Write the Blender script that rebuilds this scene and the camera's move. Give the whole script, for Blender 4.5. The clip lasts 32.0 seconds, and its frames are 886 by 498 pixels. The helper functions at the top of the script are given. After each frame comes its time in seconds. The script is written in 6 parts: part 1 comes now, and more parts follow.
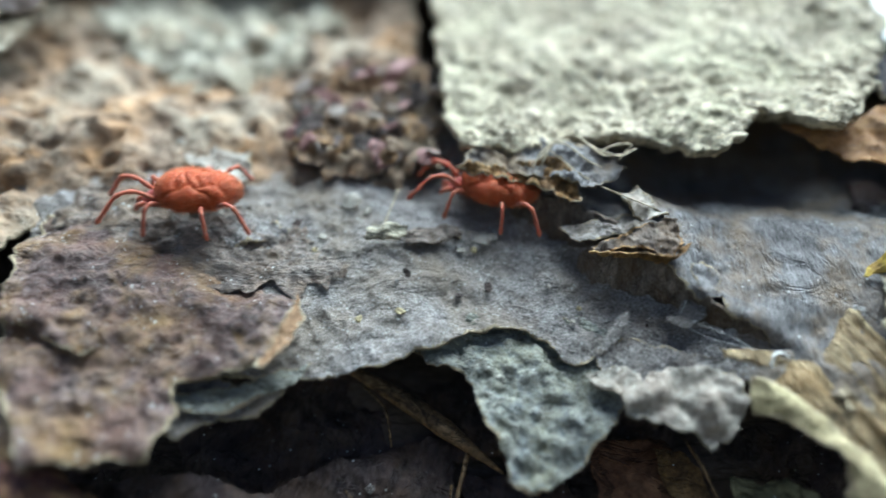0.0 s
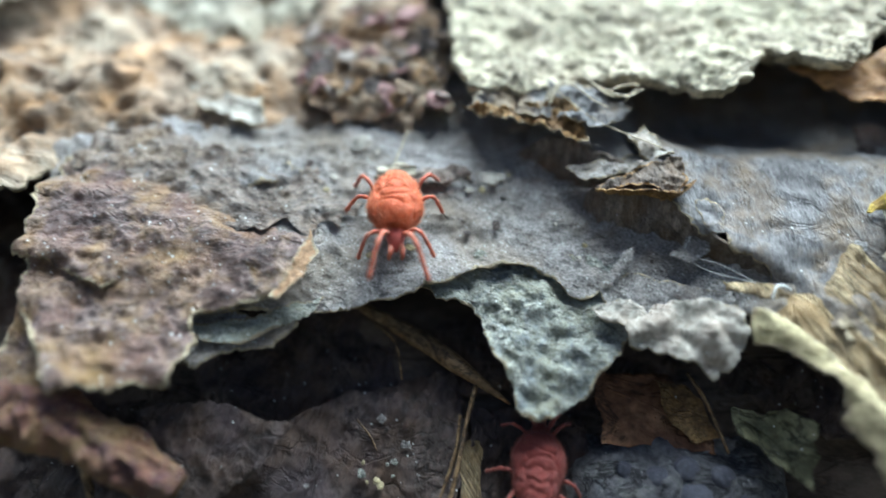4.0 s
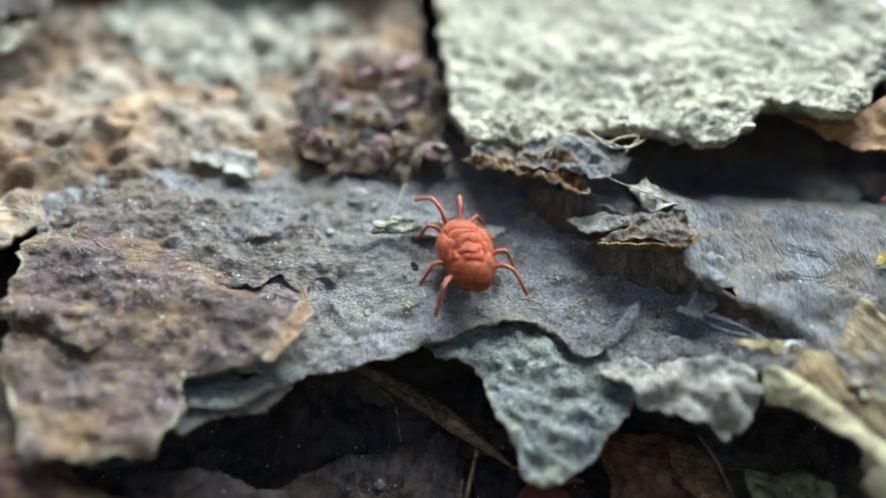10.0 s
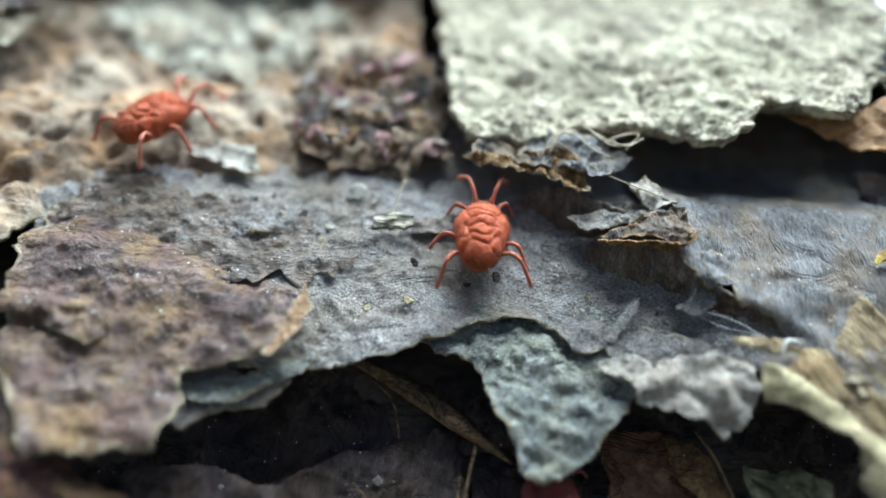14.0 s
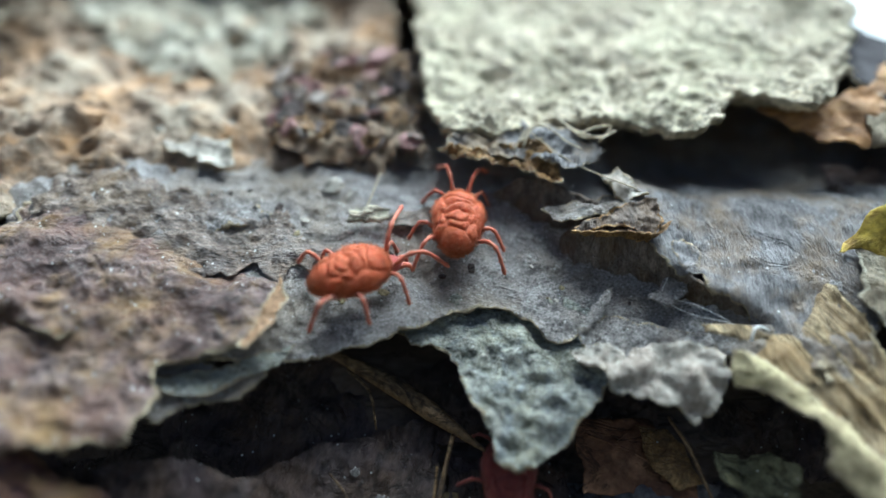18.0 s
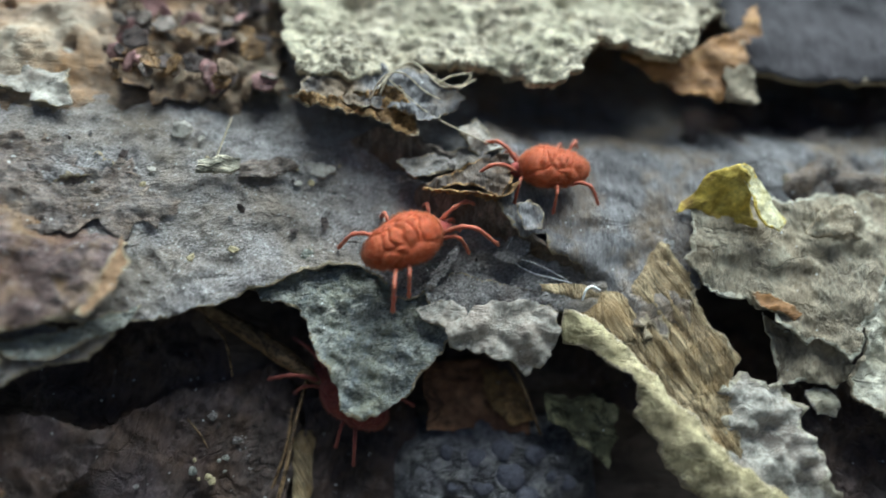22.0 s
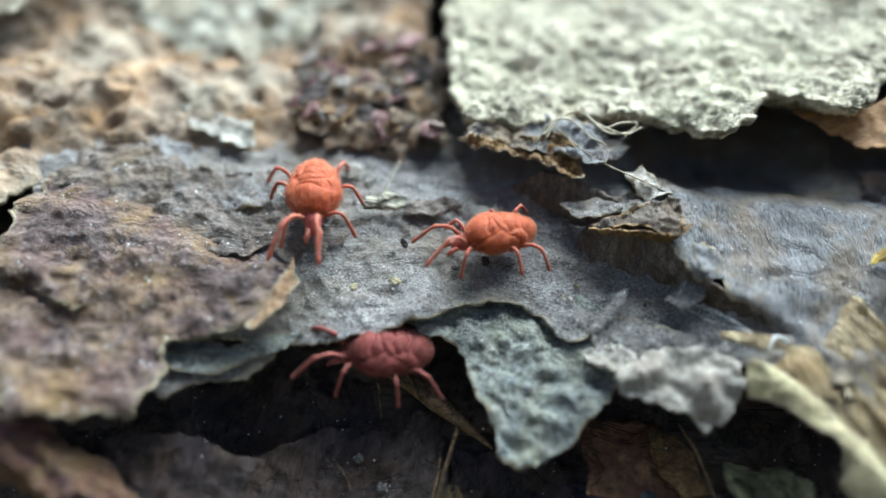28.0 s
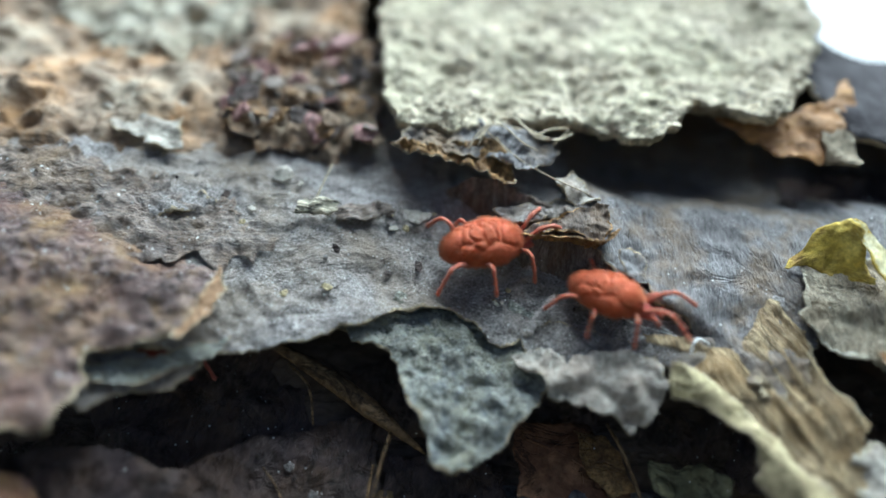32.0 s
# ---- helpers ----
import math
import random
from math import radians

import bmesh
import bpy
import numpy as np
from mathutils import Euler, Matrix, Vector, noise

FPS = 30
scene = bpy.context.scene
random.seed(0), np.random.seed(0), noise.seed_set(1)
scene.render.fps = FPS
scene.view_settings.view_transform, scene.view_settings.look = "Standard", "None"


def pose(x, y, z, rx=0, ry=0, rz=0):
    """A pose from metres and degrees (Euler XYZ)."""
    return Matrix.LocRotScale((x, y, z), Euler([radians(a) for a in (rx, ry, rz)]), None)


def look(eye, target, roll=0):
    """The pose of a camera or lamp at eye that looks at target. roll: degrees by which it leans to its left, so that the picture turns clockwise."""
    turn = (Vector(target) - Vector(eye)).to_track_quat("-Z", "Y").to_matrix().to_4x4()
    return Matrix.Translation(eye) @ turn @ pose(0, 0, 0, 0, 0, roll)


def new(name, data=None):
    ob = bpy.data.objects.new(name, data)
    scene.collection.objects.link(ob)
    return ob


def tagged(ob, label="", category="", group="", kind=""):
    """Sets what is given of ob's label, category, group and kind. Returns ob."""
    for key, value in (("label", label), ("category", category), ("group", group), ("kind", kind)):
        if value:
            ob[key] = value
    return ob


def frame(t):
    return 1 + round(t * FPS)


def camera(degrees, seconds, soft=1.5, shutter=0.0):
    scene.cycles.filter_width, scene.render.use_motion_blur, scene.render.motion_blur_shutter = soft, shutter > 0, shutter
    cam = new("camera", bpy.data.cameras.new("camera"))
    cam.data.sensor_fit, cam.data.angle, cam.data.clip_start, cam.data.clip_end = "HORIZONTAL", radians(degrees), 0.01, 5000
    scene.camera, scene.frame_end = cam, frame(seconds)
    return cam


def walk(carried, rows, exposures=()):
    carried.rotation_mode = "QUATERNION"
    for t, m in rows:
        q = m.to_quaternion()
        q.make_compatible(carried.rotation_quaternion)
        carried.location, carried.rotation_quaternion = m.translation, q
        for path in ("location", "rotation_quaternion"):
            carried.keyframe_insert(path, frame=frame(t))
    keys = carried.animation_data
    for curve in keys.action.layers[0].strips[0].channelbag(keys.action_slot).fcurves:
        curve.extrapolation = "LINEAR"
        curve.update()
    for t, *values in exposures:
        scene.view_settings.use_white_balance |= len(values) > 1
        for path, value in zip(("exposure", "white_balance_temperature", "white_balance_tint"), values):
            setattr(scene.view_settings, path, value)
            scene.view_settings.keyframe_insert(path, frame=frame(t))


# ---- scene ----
from mathutils.geometry import delaunay_2d_cdt

# ---------------- camera ----------------
cam = camera(66.72, 32.0, soft=1.5, shutter=0.4)
cam.data.dof.use_dof = True
cam.data.dof.focus_distance = 0.0336
cam.data.dof.aperture_fstop = 10.5
PATH = [
    (0, pose(-0.00601, -0.03078, 0.13336, 79.57, -0.34, 0.98)),
    (0.5, pose(-0.00677, -0.03141, 0.13322, 79.86, -0.31, 3.30)),
    (1, pose(-0.00679, -0.03074, 0.13392, 80.52, -0.72, 1.63)),
    (1.4, pose(-0.00630, -0.02955, 0.13430, 83.04, -0.82, -1.22)),
    (1.5, pose(-0.00636, -0.02929, 0.13402, 82.91, -0.79, -1.56)),
    (2, pose(-0.00602, -0.02952, 0.13385, 81.55, -0.60, -0.91)),
    (2.5, pose(-0.00594, -0.02987, 0.13367, 81.53, -0.32, -0.06)),
    (3, pose(-0.00669, -0.03065, 0.13335, 82.17, -0.36, 4.08)),
    (3.5, pose(-0.00621, -0.03185, 0.13262, 79.42, 0.30, 4.84)),
    (4, pose(-0.00596, -0.03191, 0.13166, 77.44, -0.15, 1.74)),
    (4.5, pose(-0.00568, -0.03202, 0.13103, 76.37, -0.02, 0.26)),
    (6.5, pose(-0.00679, -0.03266, 0.13094, 77.15, 0.54, 3.22)),
    (7, pose(-0.00689, -0.03281, 0.13102, 77.29, 0.78, 4.37)),
    (7.5, pose(-0.00665, -0.03307, 0.13068, 76.79, 1.01, 3.33)),
    (8, pose(-0.00660, -0.03312, 0.13069, 77.23, 0.91, 3.37)),
    (8.5, pose(-0.00661, -0.03304, 0.13075, 76.74, 0.95, 3.21)),
    (9, pose(-0.00656, -0.03291, 0.13081, 76.91, 0.61, 2.63)),
    (9.4, pose(-0.00602, -0.03231, 0.13109, 77.89, 0.02, 0.48)),
    (9.5, pose(-0.00614, -0.03217, 0.13133, 78.41, 0.24, 0.34)),
    (10, pose(-0.00629, -0.03077, 0.13249, 80.43, 0.19, 1.09)),
    (10.5, pose(-0.00586, -0.02987, 0.13204, 79.62, 0.61, 1.49)),
    (11, pose(-0.00634, -0.03087, 0.13194, 80.03, 0.12, -0.04)),
    (11.5, pose(-0.00624, -0.03089, 0.13186, 80.09, -0.01, -0.19)),
    (12, pose(-0.00653, -0.03091, 0.13165, 80.80, 0.03, 0.05)),
    (13, pose(-0.00642, -0.03088, 0.13206, 80.39, -0.15, 0.39)),
    (14, pose(-0.00653, -0.03080, 0.13214, 80.69, -0.29, 0.74)),
    (14.5, pose(-0.00658, -0.03075, 0.13219, 80.74, -0.25, 0.92)),
    (16.5, pose(-0.00639, -0.03080, 0.13209, 80.81, -0.21, 0.64)),
    (17, pose(-0.00632, -0.03096, 0.13198, 80.94, -0.30, 0.04)),
    (18, pose(-0.00610, -0.03108, 0.13188, 80.53, -0.00, -0.71)),
    (18.5, pose(-0.00616, -0.03097, 0.13191, 80.29, -0.08, -0.66)),
    (19, pose(-0.00614, -0.03097, 0.13180, 80.34, 0.06, -0.50)),
    (19.5, pose(-0.00621, -0.03094, 0.13185, 80.09, 0.03, -0.74)),
    (20, pose(-0.00597, -0.03091, 0.13176, 79.90, 0.13, -1.02)),
    (20.5, pose(-0.00593, -0.03085, 0.13167, 79.08, 0.14, -1.70)),
    (21, pose(-0.00373, -0.03110, 0.13061, 76.26, 0.61, -5.00)),
    (21.5, pose(-0.00170, -0.02992, 0.13709, 66.31, -0.89, -4.66)),
    (22, pose(-0.00191, -0.03020, 0.13738, 67.55, -2.17, -5.78)),
    (22.5, pose(-0.00142, -0.02946, 0.13739, 69.57, -3.39, -9.28)),
    (23, pose(-0.00130, -0.02861, 0.13758, 69.59, -3.68, -7.50)),
    (23.5, pose(-0.00139, -0.02865, 0.13752, 69.88, -3.43, -6.08)),
    (24, pose(-0.00126, -0.02859, 0.13743, 69.13, -2.90, -4.99)),
    (24.5, pose(-0.00141, -0.02860, 0.13734, 69.01, -2.75, -4.88)),
    (25, pose(-0.00136, -0.02889, 0.13738, 70.38, -2.76, -4.05)),
    (25.5, pose(-0.00144, -0.02903, 0.13742, 70.29, -2.93, -4.38)),
    (26, pose(-0.00468, -0.03111, 0.13239, 79.90, -2.14, 1.23)),
    (26.5, pose(-0.00521, -0.03117, 0.13184, 80.58, -2.30, 1.77)),
    (28.5, pose(-0.00514, -0.03061, 0.13198, 79.27, -2.32, 2.72)),
    (29, pose(-0.00515, -0.03061, 0.13191, 79.41, -2.44, 2.45)),
    (29.5, pose(-0.00534, -0.03064, 0.13195, 79.63, -2.56, 2.43)),
    (30, pose(-0.00514, -0.03066, 0.13208, 79.47, -2.47, 2.30)),
    (30.5, pose(-0.00518, -0.03080, 0.13212, 79.98, -2.59, 1.53)),
    (31, pose(-0.00515, -0.03080, 0.13228, 79.95, -2.62, 1.60)),
    (31.5, pose(-0.00435, -0.03069, 0.13209, 79.18, -2.55, -1.44)),
    (32, pose(-0.00454, -0.03055, 0.13256, 79.13, -3.12, -1.99)),
]
EXPOSURES = [(0, 1.09, 5200, -4), (2, 1.13, 5200, -4), (3, 1.03, 5200, -4), (4, 1.38, 5200, -4), (9, 1.5, 5200, -4), (10, 1.14, 5200, -4), (13, 1.23, 5200, -4), (20.5, 1.06, 5200, -4), (21.4, 1.47, 5400, -4), (22.2, 0.61, 5400, -4), (23.2, 0.55, 5400, -4), (24.2, 0.69, 5400, -4), (25.2, 0.80, 5400, -4), (26.2, 0.79, 5400, -4), (28.5, 1.28, 5200, -4), (32, 1.03, 5200, -4)]
walk(cam, PATH, EXPOSURES)

# ---------------- sky and sun ----------------
world = bpy.data.worlds.new("overcast_sky")
world.use_nodes = True
scene.world = world
wn = world.node_tree
sky = wn.nodes.new("ShaderNodeTexSky")
sky.sky_type = "NISHITA"
sky.sun_disc = False
sky.sun_elevation = radians(70)
sky.sun_rotation = radians(20)
sky.air_density = 0.6
sky.dust_density = 6.0
sky.ozone_density = 0.6
wn.nodes["Background"].inputs["Strength"].default_value = 0.05
wn.links.new(sky.outputs["Color"], wn.nodes["Background"].inputs["Color"])
sun_data = bpy.data.lights.new("sun", "SUN")
sun_data.energy = 5.0
sun_data.angle = radians(48)
sun_data.color = (1.0, 0.97, 0.92)
sun = new("sun", sun_data)
sun.matrix_world = look((0.22, 0.20, 0.95), (0, 0, 0))

# ---------------- the bark's own axes: u along the log, v up its side, w out of it, in millimetres ----------------
MM = 0.001
SLOPE = 50.0
RADIUS = 70.0
LOG_POSE = pose(0, 0, 0.122, SLOPE)


def swell(u):
    """How far the log bulges out along its length."""
    u = np.asarray(u, float)
    return np.where(u < 0, 2 * np.tanh(0.03 * (np.sqrt(u * u + 9) - 3)), 10 * np.tanh(0.006 * u))


def narrowing(u, v):
    """The log thins beyond the lichen, so that its crest lies lower there; elsewhere its upper side is flatter."""
    v = np.asarray(v, float)
    thin = ramp(u, 19.5, 24.5)
    return 0.08 * thin * np.clip(v - 17.5, 0, 30) ** 2 - 0.0105 * (1 - thin) * np.clip(v - 14, 0, 40) ** 2


def base(u, v):
    v = np.asarray(v, float)
    return np.sqrt(np.maximum(RADIUS**2 - v * v, 1.0)) - RADIUS + swell(u) - narrowing(u, v)


def hashed(i, j, seed):
    n = np.sin(i * 127.1 + j * 311.7 + seed * 74.7) * 43758.5453
    return n - np.floor(n)


def smooth_noise(u, v, seed=0):
    """Gradient noise from about -1 to 1 with one cell to the unit."""
    u, v = np.asarray(u, float), np.asarray(v, float)
    i, j = np.floor(u), np.floor(v)
    a, b = u - i, v - j

    def corner(di, dj):
        turn = 2 * math.pi * hashed(i + di, j + dj, seed)
        return np.cos(turn) * (a - di) + np.sin(turn) * (b - dj)

    p, q = a * a * a * (a * (a * 6 - 15) + 10), b * b * b * (b * (b * 6 - 15) + 10)
    low = corner(0, 0) * (1 - p) + corner(1, 0) * p
    high = corner(0, 1) * (1 - p) + corner(1, 1) * p
    return 1.5 * (low * (1 - q) + high * q)


def fractal(u, v, size, seed=0, octaves=4, gain=0.5):
    """Layered noise whose largest lumps are about size across."""
    u, v = np.asarray(u, float), np.asarray(v, float)
    total, height = 0.0, 1.0
    for k in range(octaves):
        c, s = math.cos(0.6 * k + seed), math.sin(0.6 * k + seed)
        total = total + height * smooth_noise((u * c - v * s) / size + 9.3 * k, (u * s + v * c) / size - 5.1 * k, seed + k)
        size, height = size * 0.5, height * gain
    return total


def ramp(x, a, b):
    x = np.clip((np.asarray(x, float) - a) / (b - a), 0, 1)
    return x * x * (3 - 2 * x)


# ---------------- materials ----------------
def material(name):
    m = bpy.data.materials.new(name)
    m.use_nodes = True
    return m, m.node_tree.nodes, m.node_tree.links, m.node_tree.nodes["Principled BSDF"]


def noise_node(nodes, links, vector, size, detail=6, rough=0.6, distortion=0.0):
    n = nodes.new("ShaderNodeTexNoise")
    n.inputs["Scale"].default_value = 1.0 / (size * MM)
    n.inputs["Detail"].default_value = detail
    n.inputs["Roughness"].default_value = rough
    n.inputs["Distortion"].default_value = distortion
    links.new(vector, n.inputs["Vector"])
    return n.outputs["Fac"]


def ramp_node(nodes, links, fac, stops):
    r = nodes.new("ShaderNodeValToRGB")
    while len(r.color_ramp.elements) < len(stops):
        r.color_ramp.elements.new(0.5)
    for e, (at, c) in zip(r.color_ramp.elements, stops):
        e.position, e.color = at, (*c, 1) if len(c) == 3 else c
    links.new(fac, r.inputs["Fac"])
    return r.outputs["Color"]


def mix_node(nodes, links, fac, a, b, mode="MIX"):
    n = nodes.new("ShaderNodeMix")
    n.data_type, n.blend_type = "RGBA", mode
    for value, socket in ((fac, n.inputs[0]), (a, n.inputs[6]), (b, n.inputs[7])):
        if isinstance(value, (int, float)):
            socket.default_value = value
        elif isinstance(value, tuple):
            socket.default_value = (*value, 1)
        else:
            links.new(value, socket)
    return n.outputs[2]


def bark_material(name, colours, patch=3.0, grain=0.35, fibre=(1, 1, 1), rough=0.85, bump=0.5, specks=0.0, stain=None, speck_colour=(0.75, 0.75, 0.72), seed=0.0, cracks=0.6, crack_size=2.2, turn=0.0, contrast=1.0, second=None, mottle=0.45, mottle_size=0.75, speck_size=0.42):
    """Weathered bark: patches of two or three colours, dark grain, fibres drawn out along an axis, and pale mineral specks."""
    m, nodes, links, out = material(name)
    where = nodes.new("ShaderNodeTexCoord").outputs["Object"]
    place = nodes.new("ShaderNodeMapping")
    place.inputs["Location"].default_value = (seed, seed * 0.7, seed * 0.3)
    place.inputs["Scale"].default_value = fibre
    aligned = nodes.new("ShaderNodeMapping")
    aligned.inputs["Rotation"].default_value = (0, 0, radians(turn))
    links.new(where, aligned.inputs["Vector"])
    links.new(aligned.outputs["Vector"], place.inputs["Vector"])
    vec = place.outputs["Vector"]
    big = noise_node(nodes, links, vec, patch, 8, 0.65, 0.4)
    k = len(colours)
    spread = [(0.22 + 0.56 * n / max(k - 1, 1), c) for n, c in enumerate(colours)]
    colour = ramp_node(nodes, links, big, spread)
    fine = noise_node(nodes, links, vec, grain, 10, 0.7)
    dark = ramp_node(nodes, links, fine, [(0.34, (1 - 0.36 * contrast,) * 3), (0.5, (0.98, 0.98, 0.98)), (0.66, (1 + 0.28 * contrast,) * 3)])
    colour = mix_node(nodes, links, 1.0, colour, dark, "MULTIPLY")
    if mottle:
        blotch = noise_node(nodes, links, vec, mottle_size, 7, 0.72, 0.6)
        tone = ramp_node(nodes, links, blotch, [(0.34, (1 - 0.75 * mottle, 1 - 0.8 * mottle, 1 - 0.85 * mottle)), (0.45, (0.98, 0.98, 0.98)), (0.54, (1.07, 1.07, 1.07)), (0.66, (1 + 0.7 * mottle, 1 + 0.7 * mottle, 1 + 0.66 * mottle))])
        colour = mix_node(nodes, links, 1.0, colour, tone, "MULTIPLY")
    split = None
    if cracks:
        drawn = nodes.new("ShaderNodeMapping")
        drawn.inputs["Location"].default_value = (seed * 2, seed, 0)
        drawn.inputs["Scale"].default_value = (0.45 * fibre[0], 1.1 * fibre[1], 1)
        links.new(where, drawn.inputs["Vector"])
        line = noise_node(nodes, links, drawn.outputs["Vector"], crack_size, 5, 0.62, 0.8)
        split = ramp_node(nodes, links, line, [(0.470, (1, 1, 1)), (0.492, (1 - cracks,) * 3), (0.506, (1 - cracks,) * 3), (0.53, (1, 1, 1))])
        colour = mix_node(nodes, links, 1.0, colour, split, "MULTIPLY")
    for tint, size, amount in [s for s in (stain, second) if s]:
        spots = noise_node(nodes, links, where, size, 9, 0.68, 0.3)
        mask = ramp_node(nodes, links, spots, [(0.46, (0, 0, 0)), (0.68, (amount, amount, amount))])
        colour = mix_node(nodes, links, mask, colour, tint)
    if specks:
        v = nodes.new("ShaderNodeTexVoronoi")
        v.inputs["Scale"].default_value = 1.0 / (speck_size * MM)
        links.new(where, v.inputs["Vector"])
        mask = ramp_node(nodes, links, v.outputs["Distance"], [(0.06 + 0.1 * specks, (1, 1, 1)), (0.1 + 0.12 * specks, (0, 0, 0))])
        pick = noise_node(nodes, links, where, 0.9, 3, 0.6)
        some = ramp_node(nodes, links, pick, [(0.58 - 0.1 * specks, (0, 0, 0)), (0.62, (1, 1, 1))])
        mask = mix_node(nodes, links, 1.0, mask, some, "MULTIPLY")
        colour = mix_node(nodes, links, mask, colour, speck_colour)
    links.new(colour, out.inputs["Base Color"])
    out.inputs["Roughness"].default_value = rough
    out.inputs["Specular IOR Level"].default_value = 0.3
    relief = nodes.new("ShaderNodeBump")
    relief.inputs["Strength"].default_value = bump
    relief.inputs["Distance"].default_value = 0.3 * MM
    links.new(fine, relief.inputs["Height"])
    coarse = nodes.new("ShaderNodeBump")
    coarse.inputs["Strength"].default_value = bump
    coarse.inputs["Distance"].default_value = 0.5 * MM
    links.new(big, coarse.inputs["Height"])
    links.new(relief.outputs["Normal"], coarse.inputs["Normal"])
    last = coarse
    if split is not None:
        last = nodes.new("ShaderNodeBump")
        last.inputs["Strength"].default_value = min(1.0, bump * 1.2)
        last.inputs["Distance"].default_value = 0.25 * MM
        links.new(split, last.inputs["Height"])
        links.new(coarse.outputs["Normal"], last.inputs["Normal"])
    links.new(last.outputs["Normal"], out.inputs["Normal"])
    return m


GREY = bark_material("grey_bark", [(0.140, 0.118, 0.106), (0.261, 0.234, 0.218), (0.367, 0.343, 0.335), (0.535, 0.513, 0.494)], 4.0, 0.13, (0.85, 1, 1), 0.5, 1.0, 1.25, ((0.15, 0.118, 0.104), 3.0, 0.6), cracks=0.12, crack_size=2.0, turn=-14, contrast=2.0, second=((0.33, 0.265, 0.195), 6.0, 0.75), mottle=0.55, mottle_size=0.5, speck_size=0.24, speck_colour=(0.62, 0.61, 0.58))
GREY_RIGHT = bark_material("pale_grey_bark", [(0.123, 0.112, 0.109), (0.223, 0.210, 0.210), (0.322, 0.310, 0.312)], 3.0, 0.16, (1.6, 0.4, 1), 0.6, 0.8, 0.5, ((0.185, 0.145, 0.115), 4.0, 0.7), seed=0.02, cracks=0.2, crack_size=2.4, contrast=1.6, second=((0.30, 0.215, 0.13), 4.0, 0.8))
PURPLE = bark_material("purple_brown_bark", [(0.078, 0.051, 0.053), (0.187, 0.133, 0.121), (0.355, 0.277, 0.243)], 2.2, 0.2, (0.75, 1, 1), 0.36, 1.0, 0.9, ((0.37, 0.235, 0.095), 2.6, 0.9), seed=0.05, cracks=0.35, crack_size=1.6, contrast=1.7, second=((0.215, 0.115, 0.082), 2.4, 0.6), mottle=0.65, mottle_size=0.8)
CRUST = bark_material("brown_crusted_bark", [(0.1, 0.072, 0.058), (0.225, 0.176, 0.145), (0.385, 0.325, 0.278)], 2.0, 0.18, (0.6, 1, 1), 0.42, 1.0, 0.9, ((0.31, 0.205, 0.10), 3.0, 0.65), seed=0.07, cracks=0.35, crack_size=1.6, contrast=1.7, second=((0.21, 0.205, 0.21), 4.0, 0.7), mottle=0.65, mottle_size=0.7)
TAN = bark_material("tan_weathered_bark", [(0.070, 0.048, 0.032), (0.210, 0.148, 0.099), (0.410, 0.314, 0.233)], 2.6, 0.5, (0.7, 1, 1), 0.8, 0.7, 0.3, ((0.47, 0.265, 0.115), 3.0, 0.85), seed=0.11, cracks=0.2, contrast=1.1, second=((0.50, 0.44, 0.34), 4.5, 0.7), mottle=0.75, mottle_size=1.3)
LICHEN = bark_material("pale_lichen_crust", [(0.339, 0.282, 0.188), (0.575, 0.501, 0.365), (0.777, 0.687, 0.539)], 2.0, 0.4, (1, 1, 1), 0.85, 0.9, 0.0, ((0.26, 0.23, 0.16), 2.2, 0.5), seed=0.17, cracks=0.5, crack_size=1.2, contrast=1.5, second=((0.74, 0.69, 0.48), 6.0, 0.7), mottle=0.42, mottle_size=1.3)
BLUE_GREY = bark_material("blue_grey_lichened_bark", [(0.186, 0.187, 0.158), (0.377, 0.376, 0.329), (0.642, 0.616, 0.521)], 1.4, 0.16, (1, 1, 1), 0.7, 1.0, 0.6, ((0.28, 0.315, 0.36), 0.8, 0.65), seed=0.23, cracks=0.45, crack_size=0.9, contrast=1.7, second=((0.40, 0.38, 0.25), 1.6, 0.7), mottle=0.7, mottle_size=0.55)
CREAM = bark_material("cream_peeling_bark", [(0.172, 0.136, 0.076), (0.372, 0.308, 0.176), (0.643, 0.565, 0.347)], 2.2, 0.3, (1, 1, 1), 0.7, 0.6, 0.0, ((0.30, 0.26, 0.12), 3.0, 0.5), seed=0.29, cracks=0.25)
LOBE = bark_material("beige_grey_bark", [(0.218, 0.196, 0.161), (0.356, 0.328, 0.282), (0.494, 0.46, 0.397)], 2.4, 0.3, (1, 1, 1), 0.85, 0.5, 0.1, ((0.40, 0.30, 0.24), 2.4, 0.5), seed=0.31, cracks=0.2, contrast=1.25)
BROWN = bark_material("thin_brown_bark", [(0.084, 0.043, 0.019), (0.324, 0.186, 0.07), (0.648, 0.432, 0.18)], 1.1, 0.2, (1, 1, 1), 0.6, 0.9, 0.2, ((0.05, 0.035, 0.025), 0.9, 0.45), seed=0.37, cracks=0.3, contrast=1.5, mottle=0.6, mottle_size=0.5)
EDGE = bark_material("torn_bark_edge", [(0.16, 0.12, 0.075), (0.33, 0.27, 0.18), (0.48, 0.41, 0.30)], 0.8, 0.2, (1, 1, 1), 0.85, 0.5, 0.0, None, seed=0.41, cracks=0.2)
TIP = bark_material("orange_tan_bark_tip", [(0.16, 0.092, 0.05), (0.32, 0.195, 0.105), (0.44, 0.30, 0.18)], 1.2, 0.2, (1, 1, 1), 0.7, 0.5, 0.1, None, seed=0.43, cracks=0.15)
